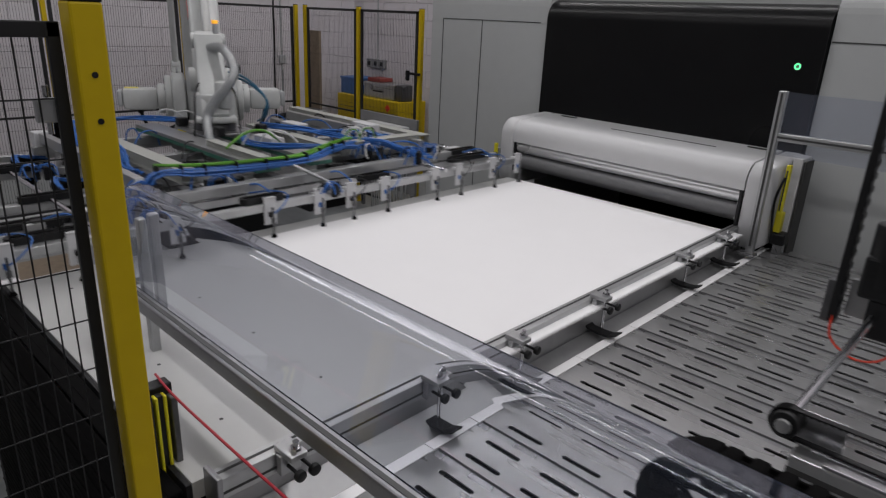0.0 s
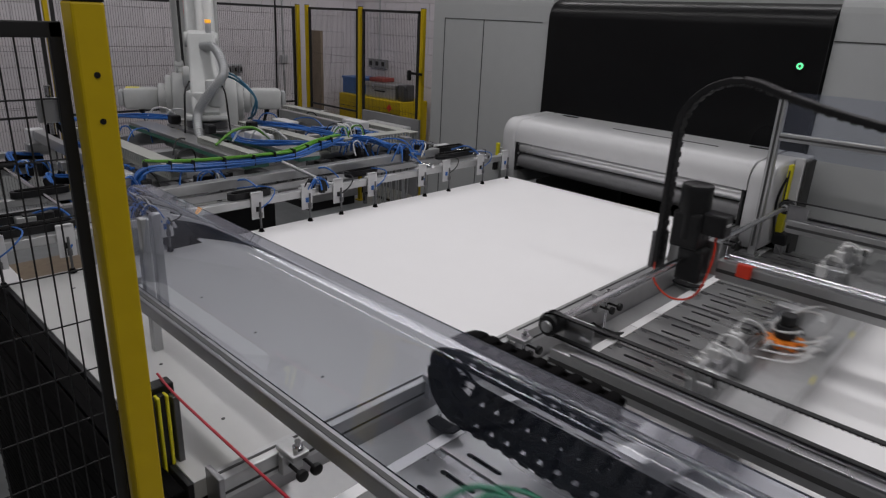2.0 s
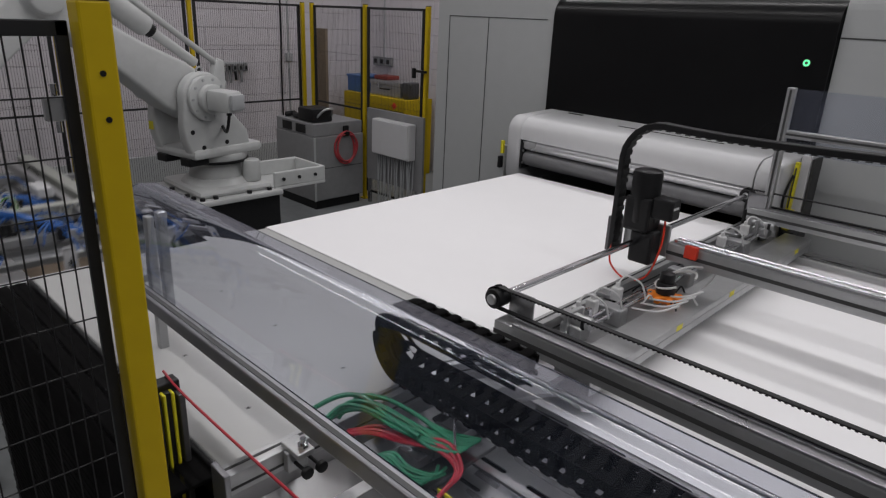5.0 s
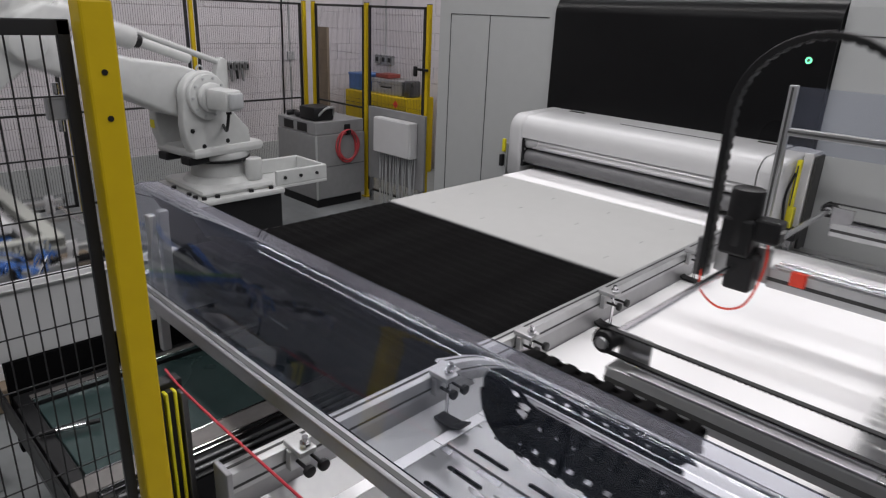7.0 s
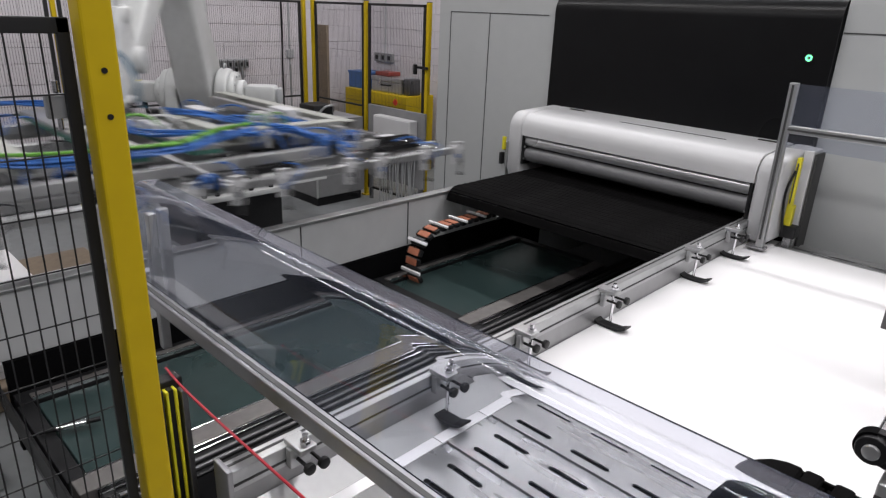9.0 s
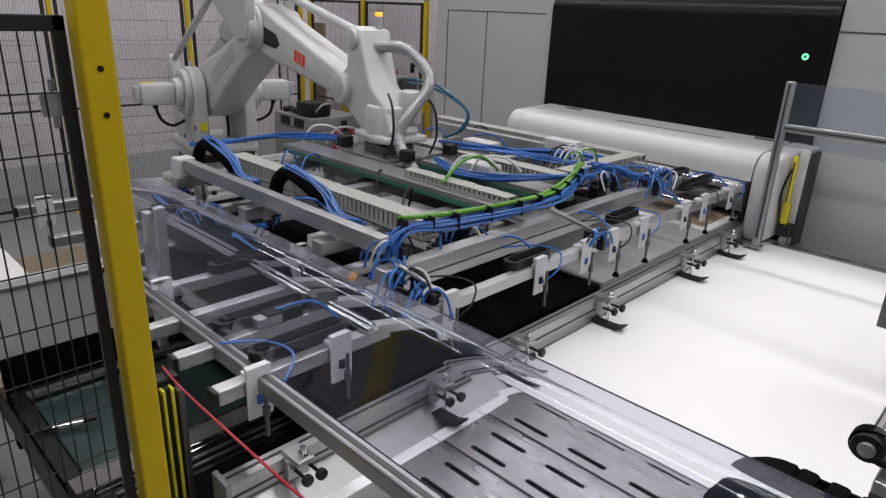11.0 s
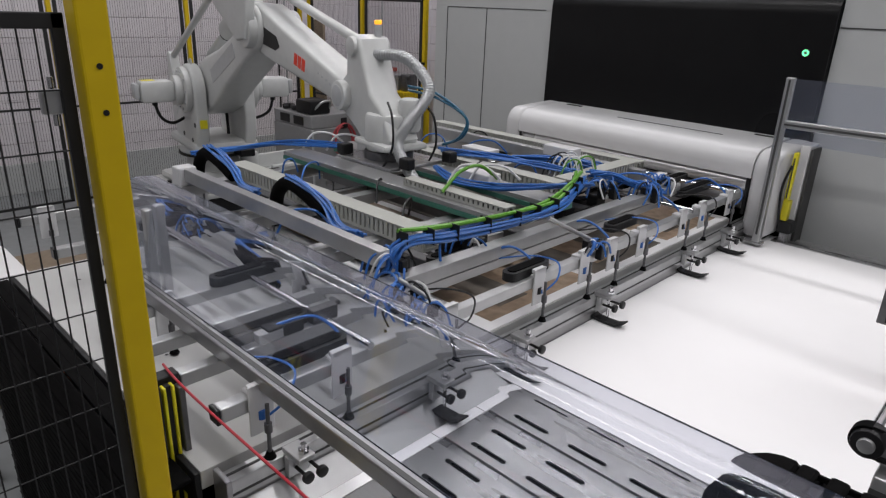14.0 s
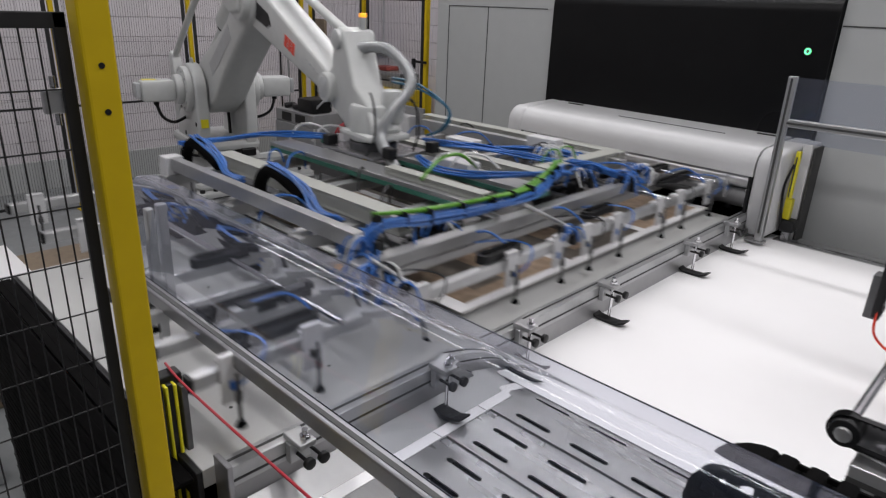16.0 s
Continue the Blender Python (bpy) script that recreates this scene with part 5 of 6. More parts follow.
for k in range(26):
    x, y = random.choice((-0.90, -0.42, 0.28, 0.50, 0.72)), random.uniform(-1.3, 1.5)
    w, l, h = random.uniform(0.015, 0.03), random.uniform(0.02, 0.06), random.uniform(0.02, 0.05)
    part("fitting", Mesh().box(x - w, x + w, y - l, y + l, 0.166, 0.166 + h, 0.004), random.choice((BLACK, ALU, DARK_STEEL, PRINTER_LIGHT)), grip)
for k in range(16):
    x, y = random.uniform(-0.8, 0.6), random.uniform(-0.7, 1.1)
    dx, dy = random.uniform(-0.25, 0.25), random.uniform(-0.25, 0.25)
    part("thin_hose", Mesh().tube(spline([(x, y, 0.24), (x + dx * 0.3, y + dy * 0.3, 0.31), (x + dx * 0.7, y + dy * 0.8, 0.30), (x + dx, y + dy, 0.20)]), 0.005, 6), random.choice((BLUE, BLACK, BLUE)), grip)

# ---- robot ----
RX, RY = -2.645, -1.01
SH_R, SH_Z, L1, L2 = 0.25, 1.35, 1.34, 1.25
WR_R, WR_Z, BASE_Z = 0.32, 0.603, 0.46
plinth = thing("robot_plinth", (RX, RY, 0), "black steel plinth under the robot", "plinth")
part("block", Mesh().box(RX - 0.42, RX + 0.38, RY - 0.42, RY + 0.42, 0.0, BASE_Z, 0.01), BLACK, plinth)
robot = thing("palletising_robot", (RX, RY, BASE_Z), "white four-axis palletising robot arm", "robot")
OFFSET[robot.name] = Vector((0, 0, 0))
rb = Mesh()
rb.box(-0.45, 0.45, -0.42, 0.42, 0.0, 0.05, 0.015).box(-0.38, 0.38, -0.35, 0.35, 0.045, 0.12, 0.04)
rb.rod((0, 0, 0.10), (0, 0, 0.17), 0.33, 0.26, n=36, bev=0.015).rod((0, 0, 0.16), (0, 0, 0.31), 0.24, 0.22, n=36, bev=0.01)
base_part = part("base", rb, ROBOT, robot)
for x, y in ((0.40, -0.34), (0.40, -0.22), (0.40, 0.10), (0.40, 0.30), (-0.1, -0.38), (0.2, -0.38), (0.32, -0.38)):
    part("bolt", Mesh().rod((x, y, 0.05), (x, y, 0.075), 0.022, n=10), BLACK, base_part)
tray = Mesh().box(-0.12, 0.40, 0.36, 0.92, 0.03, 0.06, 0.008)
for x0, x1, y0, y1 in ((-0.12, -0.085, 0.36, 0.92), (0.365, 0.40, 0.36, 0.92), (-0.085, 0.365, 0.885, 0.92)):
    tray.box(x0, x1, y0, y1, 0.058, 0.20, 0.012)
part("motor_tray", tray, ROBOT, robot)
for x, y in ((0.402, 0.45), (0.402, 0.62), (0.402, 0.80)):
    part("bolt", Mesh().rod((x - 0.004, y, 0.13), (x + 0.012, y, 0.13), 0.016, n=10), BLACK, base_part)
part("turn_motor", Mesh().rod((0.24, 0.22, 0.12), (0.24, 0.22, 0.32), 0.08, n=24, bev=0.02), ROBOT, robot)
SZ = SH_Z - BASE_Z
turret_b = Mesh()
turret_b.rod((0, 0, 0.325), (0, 0, 0.39), 0.28, n=36, bev=0.01)
turret_b.box(-0.32, 0.42, -0.28, 0.28, 0.38, 0.47, 0.04)
for s in (-1, 1):
    outl = [(-0.20, 0.40), (0.40, 0.40), (0.46, 0.55), (0.47, 0.68)] + arc(SH_R, SZ, 0.21, -10, 190, 14) + [(-0.02, 0.75), (-0.18, 0.58)]
    c = casting(outl, s * 0.20 - 0.05, s * 0.20 + 0.05, 0.02)
    n0 = len(turret_b.v)
    turret_b.v += c.v
    turret_b.f += [[n0 + i for i in f] for f in c.f]
    turret_b.s += c.s
turret = part("turret", turret_b, ROBOT, robot)
for s in (-1, 1):
    part("gear_disc", Mesh().rod((SH_R, s * 0.25, SZ), (SH_R, s * 0.30, SZ), 0.185, n=32, bev=0.012), ROBOT, turret)
    part("axis_motor", Mesh().rod((SH_R, s * 0.30, SZ), (SH_R, s * 0.36, SZ), 0.12, n=28, bev=0.015).box(SH_R - 0.085, SH_R + 0.085, min(s * 0.36, s * 0.62), max(s * 0.36, s * 0.62), SZ - 0.085, SZ + 0.085, 0.03), ROBOT, turret)
    for k in range(10):
        a = k * math.pi / 5
        part("bolt", Mesh().rod((SH_R + 0.155 * math.cos(a), s * 0.298, SZ + 0.155 * math.sin(a)), (SH_R + 0.155 * math.cos(a), s * 0.308, SZ + 0.155 * math.sin(a)), 0.011, n=8), ROBOT_GREY, turret)
    part("cable", Mesh().tube(spline([(0.1, s * 0.12, 0.47), (0.06, s * 0.13, 0.62), (0.03, s * 0.13, 0.82), (0.10, s * 0.13, 0.98)]), 0.014), BLACK, turret)
for y in (-0.22, 0.10):
    part("rubber_stop", Mesh().box(0.24, 0.44, y, y + 0.13, 0.325, 0.395, 0.012), BLACK, turret, "black rubber bumper")
for s in (-1, 1):
    part("motor_cover", Mesh().box(SH_R - 0.065, SH_R + 0.065, min(s * 0.62, s * 0.66), max(s * 0.62, s * 0.66), SZ - 0.06, SZ + 0.065, 0.016), ROBOT_GREY, turret)
    part("motor_plug", Mesh().rod((SH_R - 0.03, s * 0.50, SZ - 0.12), (SH_R - 0.03, s * 0.50, SZ - 0.08), 0.022, n=12).tube(spline([(SH_R - 0.03, s * 0.50, SZ - 0.11), (SH_R - 0.04, s * 0.46, SZ - 0.22), (SH_R - 0.10, s * 0.36, SZ - 0.28), (SH_R - 0.16, s * 0.24, SZ - 0.25)]), 0.013), BLACK, turret)
    part("lifting_eye", Mesh().tube([(SH_R + 0.03 * math.cos(a * math.pi / 8), s * 0.2, SZ + 0.215 + 0.03 * math.sin(a * math.pi / 8)) for a in range(-2, 11)], 0.008, 8), ROBOT_GREY, turret)
    for x, z in ((0.06, 0.50), (0.30, 0.48), (0.40, 0.62)):
        part("plug_hole", Mesh().rod((x, s * 0.249, z), (x, s * 0.254, z), 0.020, n=14), BLACK, turret)
part("motor_label", Mesh().box(SH_R - 0.03, SH_R + 0.05, -0.60, -0.50, SZ + 0.0855, SZ + 0.088), YELLOW_BRIGHT, turret)
part("turn_ring", Mesh().rod((0, 0, 0.305), (0, 0, 0.326), 0.29, n=36), BLACK, turret)
part("rear_lug", casting([(-0.16, 0.50), (-0.12, 0.78), (-0.20, 1.08), (-0.24, 1.16), (-0.31, 1.14), (-0.31, 0.95), (-0.28, 0.58)], -0.24, -0.16, 0.012), ROBOT, turret)
part("data_plate", Mesh().box(0.471, 0.473, -0.23, -0.17, 0.60, 0.67), YELLOW_BRIGHT, turret)
# lower arm along +z from the shoulder
lower = part("lower_arm", casting([(-0.20, -0.08), (-0.08, -0.20), (0.10, -0.19), (0.20, -0.05), (0.215, 0.20), (0.17, 0.60), (0.14, L1 - 0.25), (0.15, L1)] + arc(0, L1, 0.15, 15, 165, 8) + [(-0.15, L1 - 0.1), (-0.10, L1 - 0.4), (-0.13, 0.6), (-0.20, 0.2)], -0.135, 0.135, 0.035), ROBOT, robot)
part("elbow_hub", Mesh().rod((0, -0.19, L1), (0, 0.19, L1), 0.125, n=28, bev=0.02), ROBOT, lower)
part("arm_recess", Mesh().box(-0.05, 0.06, -0.138, -0.134, 0.35, 0.95, 0.001), ROBOT_GREY, lower)
part("balancer", Mesh().rod((-0.28, 0, 0.55), (-0.28, 0, 1.15), 0.085, n=24, bev=0.03).rod((-0.28, 0, 0.05), (-0.28, 0, 0.56), 0.04), ROBOT, lower)
part("balancer_ring", Mesh().rod((-0.28, 0, 0.50), (-0.28, 0, 0.56), 0.055), BLACK, lower)
part("shoulder_cap", Mesh().rod((0, -0.15, 0), (0, 0.15, 0), 0.15, n=28), ROBOT_GREY, lower)
upper = part("upper_arm", casting([(-0.42, -0.02), (-0.40, -0.12), (-0.10, -0.15), (0.30, -0.13), (L2 - 0.15, -0.075), (L2, -0.07)] + arc(L2, 0, 0.07, -80, 80, 6) + [(L2 - 0.15, 0.080), (0.35, 0.13), (0.0, 0.165), (-0.30, 0.10)], -0.10, 0.10, 0.025), ROBOT, robot)
part("wrist_hub", Mesh().rod((L2, -0.135, 0), (L2, 0.135, 0), 0.08, n=24, bev=0.012), ROBOT, upper)
part("arm_opening", Mesh().loft([(0.06, -0.02), (0.10, 0.05), (0.34, 0.05), (0.40, 0.0), (0.34, -0.04), (0.12, -0.06)], 1, -0.1035, -0.0995), BLACK, upper)
for k, x in enumerate((0.62, 0.675, 0.73)):
    part("red_mark", Mesh().box(x, x + 0.042, -0.1025, -0.0995, -0.035, 0.035), RED, upper, "small red maker's mark")
for k in range(4):
    part("bolt", Mesh().rod((0.95 + 0.05 * k, -0.1025, 0.02 - 0.004 * k), (0.95 + 0.05 * k, -0.099, 0.02 - 0.004 * k), 0.008, n=8), ROBOT_GREY, upper)
# link plate and parallel rods
tri = part("link_plate", casting([(-0.08, -0.08), (0.08, -0.06), (0.16, 0.24), (0.13, 0.33), (0.06, 0.34), (-0.46, 0.29), (-0.57, 0.22), (-0.50, 0.15)], -0.215, -0.145, 0.015), ROBOT, robot)
rod1 = part("parallel_rod", Mesh().rod((0, -0.20, 0), (0, -0.20, L1), 0.026).rod((0, -0.235, 0), (0, -0.165, 0), 0.05, n=18, bev=0.01).rod((0, -0.235, L1), (0, -0.165, L1), 0.05, n=18, bev=0.01), ROBOT, robot)
rod2 = part("parallel_rod", Mesh().rod((0, 0.0, 0), (L2, 0.0, 0), 0.027).rod((0, -0.05, 0), (0, 0.17, 0), 0.05, n=18, bev=0.01).rod((L2, -0.05, 0), (L2, 0.05, 0), 0.05, n=18, bev=0.01), ROBOT, robot)
wrist = part("wrist", casting([(-0.09, 0.0), (-0.06, -0.07), (0.12, -0.165), (0.20, -0.222), (0.44, -0.222), (0.47, -0.17), (0.40, -0.04), (0.27, 0.04), (0.19, 0.22), (0.16, 0.30), (0.09, 0.32), (0.03, 0.28), (0.02, 0.12), (-0.05, 0.07)], -0.09, 0.09, 0.022), ROBOT, robot)
part("wrist_drum", Mesh().rod((WR_R, 0, -0.246), (WR_R, 0, -0.05), 0.125, n=28, bev=0.025), ROBOT, wrist)
part("wrist_motor", Mesh().rod((0.42, 0.06, -0.14), (0.42, 0.06, 0.03), 0.058, n=24, bev=0.02), ROBOT, wrist)
part("flange_ring", Mesh().rod((WR_R, 0, -0.258), (WR_R, 0, -0.246), 0.11, n=24), DARK_STEEL, wrist)
part("rod_hub", Mesh().rod((0.10, -0.11, 0.26), (0.10, 0.11, 0.26), 0.050, n=20, bev=0.01), ROBOT, wrist)
part("hinge_hub", Mesh().rod((0, -0.14, 0), (0, 0.14, 0), 0.06, n=20, bev=0.01), ROBOT_GREY, wrist)
part("base_skirt", Mesh().box(0.17, 0.49, -0.13, 0.13, -0.225, -0.19, 0.015), ROBOT, wrist)
CONDUIT = [(0.16, 0.0, 0.22), (0.34, 0.08, 0.22), (0.50, 0.12, 0.08), (0.50, 0.0, -0.08), (0.50, -0.06, -0.20), (0.66, -0.04, -0.36)]
part("conduit", Mesh().tube(spline(CONDUIT), 0.027, 12), HOSE_GREY, wrist, "ribbed grey flexible conduit")
rb2 = Mesh()
cpts = spline(CONDUIT, 14)
for i in range(1, len(cpts) - 1):
    d = (cpts[i + 1] - cpts[i - 1]).normalized() * 0.004
    rb2.rod(cpts[i] - d, cpts[i] + d, 0.030, n=12)
part("conduit_ribs", rb2, HOSE_GREY, wrist)
part("signal_post", Mesh().rod((0.12, 0.05, 0.30), (0.12, 0.05, 0.37), 0.02), ROBOT_GREY, wrist)
part("lamp_lens", Mesh().rod((0.12, 0.05, 0.37), (0.12, 0.05, 0.392), 0.02, bev=0.005), LAMP_AMBER, wrist, "amber signal lens")
for d in (0.0, 0.02):
    part("blue_hose", Mesh().tube(spline([(0.34, 0.10, 0.06 + d), (0.46, 0.20, 0.03 + d), (0.58, 0.30, -0.06), (0.56, 0.30 - d, -0.16), (0.44, 0.26 + d, -0.22)]), 0.007), TEAL, wrist)
for s in (-1, 1):
    part("black_cable", Mesh().tube(spline([(0.45, s * 0.09, 0.02), (0.54, s * 0.12, -0.04), (0.56, s * 0.13, -0.18), (0.48, s * 0.14, -0.30)]), 0.006), BLACK, wrist)


# ---- blocks of the back walls ----
block_me = Mesh().box(-0.004, 0.006, -0.216, 0.216, 0.004, 0.211, 0.003, 1).data("block", BLOCK_PAINT)
for r in range(11):
    for k in range(13):
        o = part("block", block_me, None, wall_w)
        o.location = (-5.098, -2.9 + k * 0.44 + (0.22 if r % 2 else 0), 0.1 + r * 0.215)
block_nme = Mesh().box(-0.216, 0.216, -0.006, 0.004, 0.004, 0.211, 0.003, 1).data("block", BLOCK_PAINT)
for r in range(11):
    for k in range(9):
        o = part("block", block_nme, None, wall_n)
        o.location = (-4.88 + k * 0.44 + (0.22 if r % 2 else 0), 2.618, 0.1 + r * 0.215)
restb = Mesh()
for r in range(11, 18):
    for k in range(13):
        y = -2.9 + k * 0.44 + (0.22 if r % 2 else 0)
        restb.box(-5.102, -5.092, y - 0.216, y + 0.216, 0.104 + r * 0.215, 0.311 + r * 0.215)
tagged(part("block_rest", restb, BLOCK_PAINT, wall_w), kind="stuff")


# ---- what moves ----
def lerp(keys, t):
    """Values at t from rows of (seconds, values...), gliding."""
    if t <= keys[0][0]:
        return keys[0][1:]
    for a, b in zip(keys, keys[1:]):
        if t <= b[0]:
            u = (t - a[0]) / (b[0] - a[0])
            return tuple(p + (q - p) * u for p, q in zip(a[1:], b[1:]))
    return keys[-1][1:]


GANTRY = [(0, 2.58), (0.5, 2.43), (1.0, 2.24), (1.5, 2.07), (2.0, 1.89), (2.5, 1.71), (2.75, 1.66), (3.0, 1.65), (5.5, 1.65), (5.9, 1.73), (6.3, 1.86), (6.5, 1.905), (7.0, 2.06), (7.5, 2.25), (8.0, 2.455), (8.3, 2.60), (8.5, 2.695), (8.75, 2.735), (9.0, 2.741), (15.5, 2.74), (15.75, 2.73), (16.0, 2.69)]
BEAM = [(0, 4.05), (0.5, 3.62), (1.0, 3.21), (1.5, 2.77), (1.8, 2.51), (2.0, 2.36), (2.4, 2.06), (2.7, 1.90), (2.9, 1.87), (5.5, 1.87), (6.0, 2.07), (6.3, 2.27), (6.5, 2.41), (6.8, 2.64), (7.0, 2.83), (7.5, 3.36), (8.0, 3.86), (8.5, 4.15), (16.0, 4.15)]
BED = [(0, 0), (4.7, 0), (5.0, 0.06), (5.3, 0.25), (5.6, 0.50), (6.3, 1.12), (6.5, 1.37), (7.0, 1.97), (7.5, 2.58), (8.0, 3.17), (8.3, 3.50), (8.6, 3.72), (9.0, 3.85), (9.5, 3.90), (9.9, 3.70), (10.4, 2.95), (11.0, 1.82), (11.3, 1.33), (11.6, 0.95), (11.9, 0.56), (12.1, 0.38), (12.4, 0.10), (12.6, 0.0), (16.0, 0)]
RAIL = [(0, 0), (9.3, 0), (9.9, -0.04), (14.6, -0.04), (14.9, 0.0), (16, 0)]
GRIP = [(0, -0.83, -1.76, 1.0), (0.1, -0.90, -1.77, 1.0), (0.25, -0.95, -1.77, 1.0), (2.5, -0.95, -1.77, 1.0), (2.9, -0.96, -1.76, 1.08), (3.2, -1.05, -1.84, 1.12), (3.5, -1.10, -2.18, 1.12), (3.8, -1.12, -2.72, 1.12), (4.2, -1.38, -3.02, 1.10), (4.8, -1.75, -3.50, 0.75), (5.4, -1.80, -3.92, 0.36), (6.6, -1.80, -3.95, 0.30), (7.0, -1.80, -3.90, 0.42), (7.4, -1.85, -3.50, 0.82), (7.8, -1.95, -2.98, 1.08), (8.2, -1.65, -2.98, 1.10), (8.6, -1.30, -3.02, 1.10), (8.8, -1.12, -2.72, 1.12), (9.0, -0.80, -2.50, 1.12), (9.2, -0.55, -2.25, 1.12), (9.8, 0.15, -1.80, 1.12), (10.4, 0.62, -1.62, 1.10), (10.9, 0.68, -1.60, 1.06), (11.3, 0.68, -1.60, 1.04), (12.3, 0.68, -1.60, 1.03), (12.8, 0.68, -1.60, 1.0), (14.9, 0.68, -1.60, 1.0), (15.5, 0.68, -1.60, 1.02), (15.7, 0.672, -1.60, 1.02), (15.85, 0.63, -1.60, 1.02), (16.0, 0.55, -1.61, 1.025)]
STEP = 0.25
TIMES = sorted(set([k * STEP for k in range(65)] + [0.1, 2.6, 2.9, 3.1, 3.35, 2.4, 2.7, 6.3, 6.6, 6.8, 7.1, 8.3, 8.6, 8.9, 11.3, 11.6, 11.9, 12.1, 12.6, 14.6, 14.9, 15.6, 15.7, 15.85]))


def motions():
    walk(bed, [(t, pose(0, lerp(BED, t)[0], 0)) for t in TIMES])
    walk(rail, [(t, pose(0, 0, lerp(RAIL, t)[0])) for t in TIMES])
    walk(gantry, [(t, pose(lerp(GANTRY, t)[0], 0, 0)) for t in TIMES])
    walk(chain, [(t, pose(1.61 + (lerp(GANTRY, t)[0] - 1.65) * (1.12 - 0.16 * (lerp(GANTRY, t)[0] - 1.65)), 0, 0)) for t in TIMES])
    walk(beam, [(t, pose(lerp(BEAM, t)[0], 0, 0)) for t in TIMES])
    # boards follow what holds them
    rows_a, rows_b = [], []
    for t in TIMES:
        gx, gy, gz = lerp(GRIP, t)
        if t < 0.3:
            rows_a.append((t, pose(gx + 0.95, 0, 0)))
        elif t > 15.5:
            rows_a.append((t, pose(gx - 0.68, gy + 1.60, gz - 1.0)))
        else:
            rows_a.append((t, pose(0, lerp(BED, t)[0], 0)))
        bx = lerp(BEAM, min(t, 5.0))[0] - 0.128
        rows_b.append((t, pose(bx + (gx - 0.68 if t > 15.55 else 0), 0, 0)))
    walk(board_a, rows_a)
    # the motif waits under the print heads and leaves with the board
    walk(motif, [(t, pose(0, lerp(BED, 9.5)[0], 0) if t < 9.5 else m) for t, m in rows_a])
    walk(board_b, rows_b)
    # apron slats: flat behind the table, hanging down past the near end
    for k, o in enumerate(apron):
        rows = []
        for t in TIMES:
            by = lerp(BED, t)[0]
            edge, r = -3.22 + by, 0.10
            flat = max(0.0, min(1.26, edge + 3.24))
            over = (k + 0.5) * APRON_P - flat
            if over <= 0:
                m = pose(0, edge - (k + 0.5) * APRON_P, 0.985)
            elif over < r * math.pi / 2:
                m = pose(0, edge - flat - r * math.sin(over / r), 0.985 - r * (1 - math.cos(over / r)), math.degrees(over / r))
            else:
                m = pose(0, edge - flat - r, 0.985 - r - (over - r * math.pi / 2), 89)
            rows.append((t, pose(0, -by, 0) @ m))
        walk(o, rows)
    # drag chain in the pit
    for k, o in enumerate(links):
        rows = []
        for t in TIMES:
            by = lerp(BED, t)[0]
            r, fix_y = 0.20, -0.9
            end_y = -2.9 + by
            s = k * 0.06
            bend = (fix_y + end_y - 44 * 0.06 + math.pi * r) / 2
            low = fix_y - bend
            if s < low:
                m = (fix_y - s, 0.40, 180)
            elif s < low + math.pi * r:
                a = (s - low) / r
                m = (bend - r * math.sin(a), 0.40 + r - r * math.cos(a), 180 - math.degrees(a))
            else:
                m = (bend + s - low - math.pi * r, 0.40 + 2 * r, 0)
            rows.append((t, pose(0.17, m[0], m[1], 0, 0, 90) @ pose(0, 0, 0, 0, -m[2], 0)))
        walk(o, rows)
    # carrier arching from the motor to its anchor
    rows = [[] for o in carrier_links]
    for t in TIMES:
        ax = lerp(GANTRY, t)[0] - 0.135
        top = 1.675 + 0.9 * (ax - 1.5)
        r = 0.16 + 0.4 * max(0, ax - 1.6)
        tilt = radians(max(3, min(28, (ax - 1.5) * 70)))
        path = [Vector((ax, 1.12)), Vector((ax, top - r))]
        for i in range(1, 17):
            a = (math.pi / 2 + tilt) * i / 16
            path.append(Vector((ax + r - r * math.cos(a), top - r + r * math.sin(a))))
        p0, p1 = path[-1].copy(), Vector((4.20, 0.70))
        d0, d1 = Vector((math.cos(tilt), -math.sin(tilt))) * (4.2 - 3.0 * tilt), Vector((0, -4.2))
        for i in range(1, 33):
            u = i / 32
            path.append(p0 * (2 * u ** 3 - 3 * u * u + 1) + d0 * (u ** 3 - 2 * u * u + u) + p1 * (3 * u * u - 2 * u ** 3) + d1 * (u ** 3 - u * u))
        run = [0.0]
        for p, q in zip(path, path[1:]):
            run.append(run[-1] + (q - p).length)
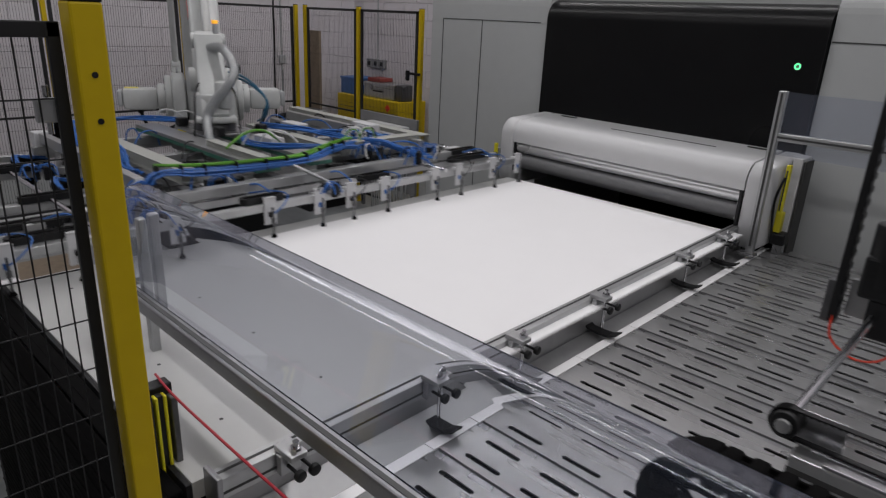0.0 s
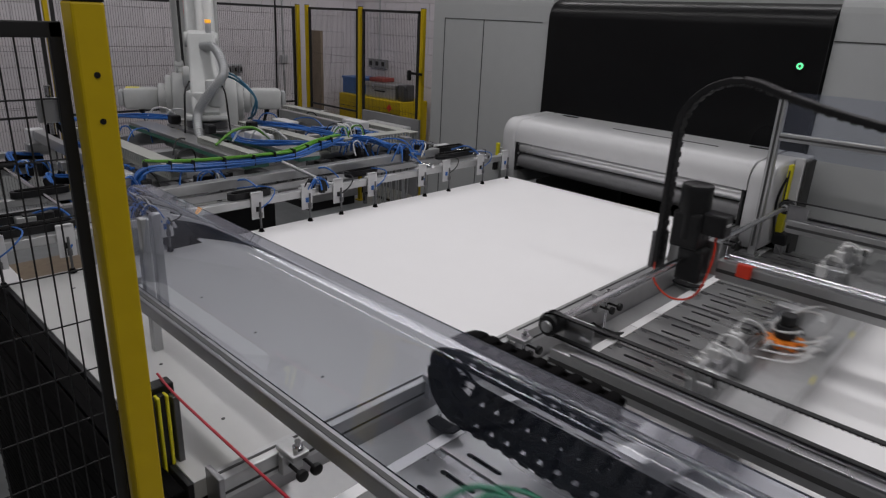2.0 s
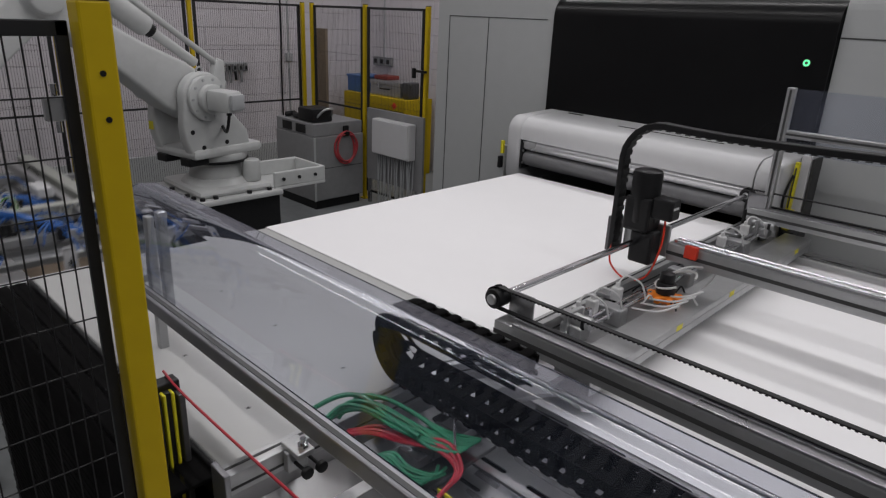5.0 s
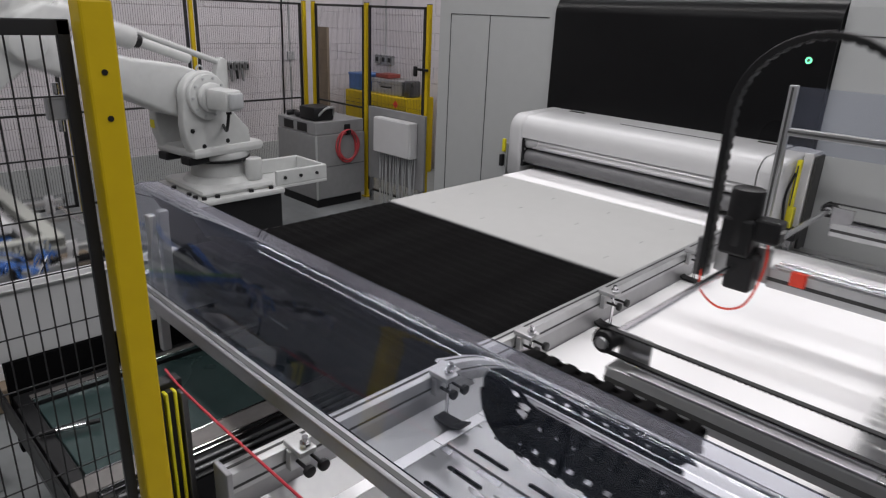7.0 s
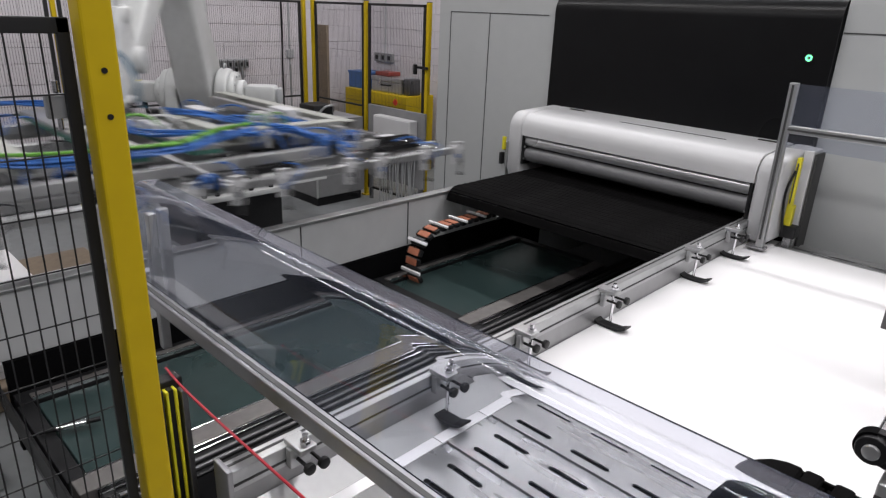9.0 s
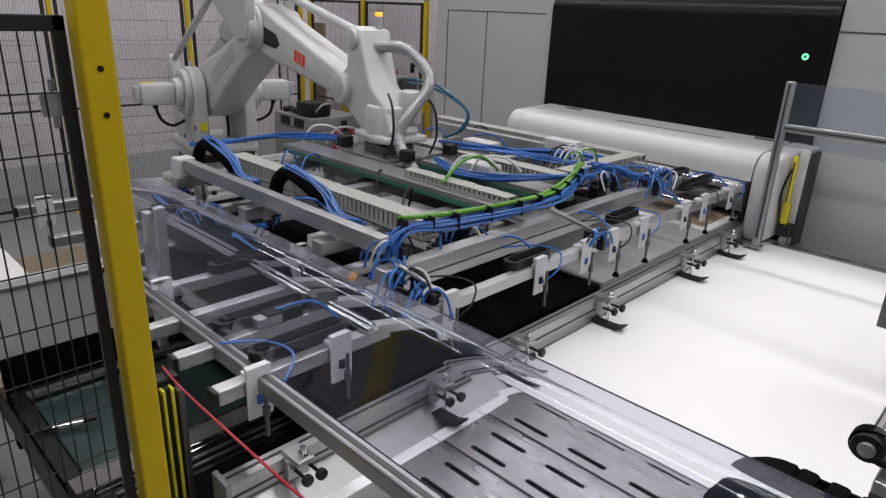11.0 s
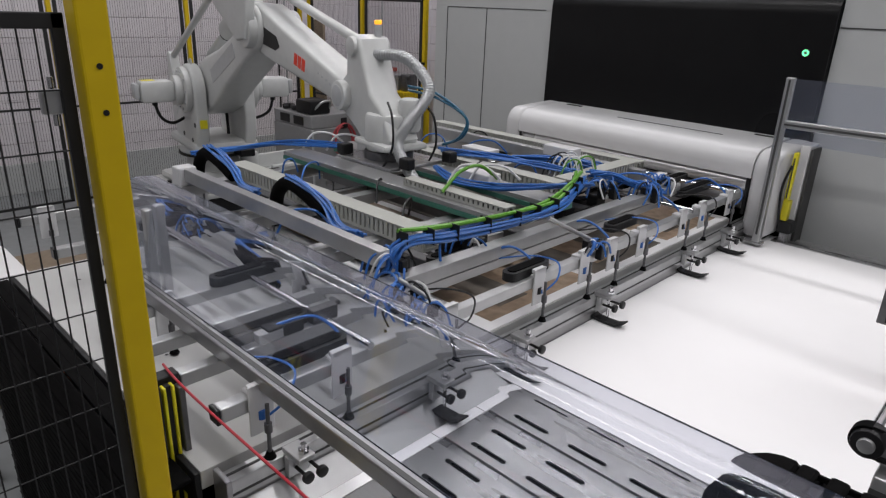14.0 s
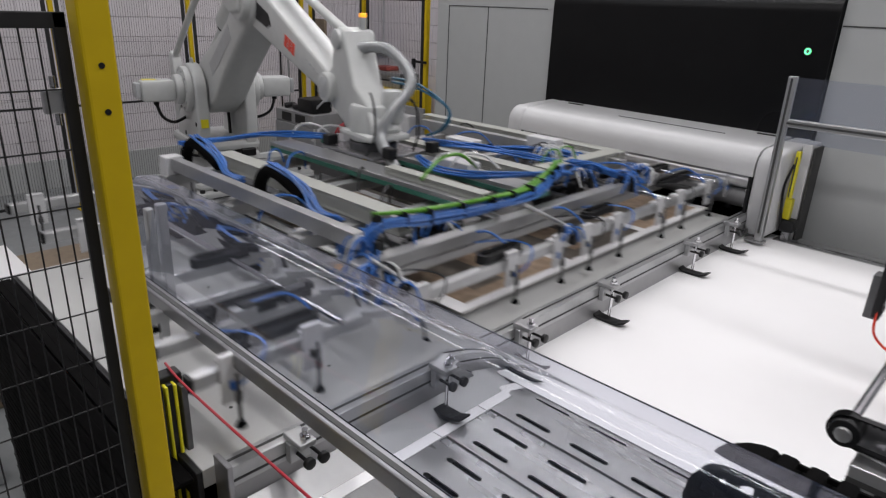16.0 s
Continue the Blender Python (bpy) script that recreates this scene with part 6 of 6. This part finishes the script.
        for k in range(CARRIER_N):
            s = (k + 0.5) / CARRIER_N * run[-1]
            i = max(j for j in range(len(run) - 1) if run[j] <= s)
            d = path[i + 1] - path[i]
            p = path[i] + d * ((s - run[i]) / (run[i + 1] - run[i]))
            rows[k].append((t, pose(p.x, -1.20, p.y, 0, -math.degrees(math.atan2(d.y, d.x)), 0)))
    for o, r in zip(carrier_links, rows):
        walk(o, r)
    # robot and gripper
    rows = {n: [] for n in ("grip", "turret", "lower", "upper", "tri", "rod1", "rod2", "wrist")}
    for t in TIMES:
        gx, gy, gz = lerp(GRIP, t)
        rows["grip"].append((t, pose(gx, gy, gz)))
        fx, fy = gx - 0.35 - RX, gy + 0.10 - RY
        yaw = math.degrees(math.atan2(fy, fx))
        reach = math.hypot(fx, fy) - WR_R
        wz = gz + WR_Z
        d = min(math.hypot(reach - SH_R, wz - SH_Z), L1 + L2 - 0.01)
        base = math.atan2(wz - SH_Z, reach - SH_R)
        a1 = base + math.acos(max(-1, min(1, (L1 * L1 + d * d - L2 * L2) / (2 * L1 * d))))
        er, ez = SH_R + L1 * math.cos(a1), SH_Z + L1 * math.sin(a1)
        a2 = math.atan2(wz - ez, reach - er)
        turn = pose(0, 0, 0, 0, 0, yaw)
        rows["turret"].append((t, turn))
        rows["lower"].append((t, turn @ pose(SH_R, 0, SH_Z - BASE_Z, 0, 90 - math.degrees(a1), 0)))
        rows["upper"].append((t, turn @ pose(er, 0, ez - BASE_Z, 0, -math.degrees(a2), 0)))
        rows["tri"].append((t, turn @ pose(er, 0, ez - BASE_Z)))
        rows["rod1"].append((t, turn @ pose(SH_R - 0.51, 0, SH_Z - BASE_Z + 0.22, 0, 90 - math.degrees(a1), 0)))
        rows["rod2"].append((t, turn @ pose(er + 0.10, 0, ez - BASE_Z + 0.26, 0, -math.degrees(a2), 0)))
        rows["wrist"].append((t, turn @ pose(reach, 0, wz - BASE_Z)))
    for ob, key in ((grip, "grip"), (turret, "turret"), (lower, "lower"), (upper, "upper"), (tri, "tri"), (rod1, "rod1"), (rod2, "rod2"), (wrist, "wrist")):
        walk(ob, rows[key])


motions()
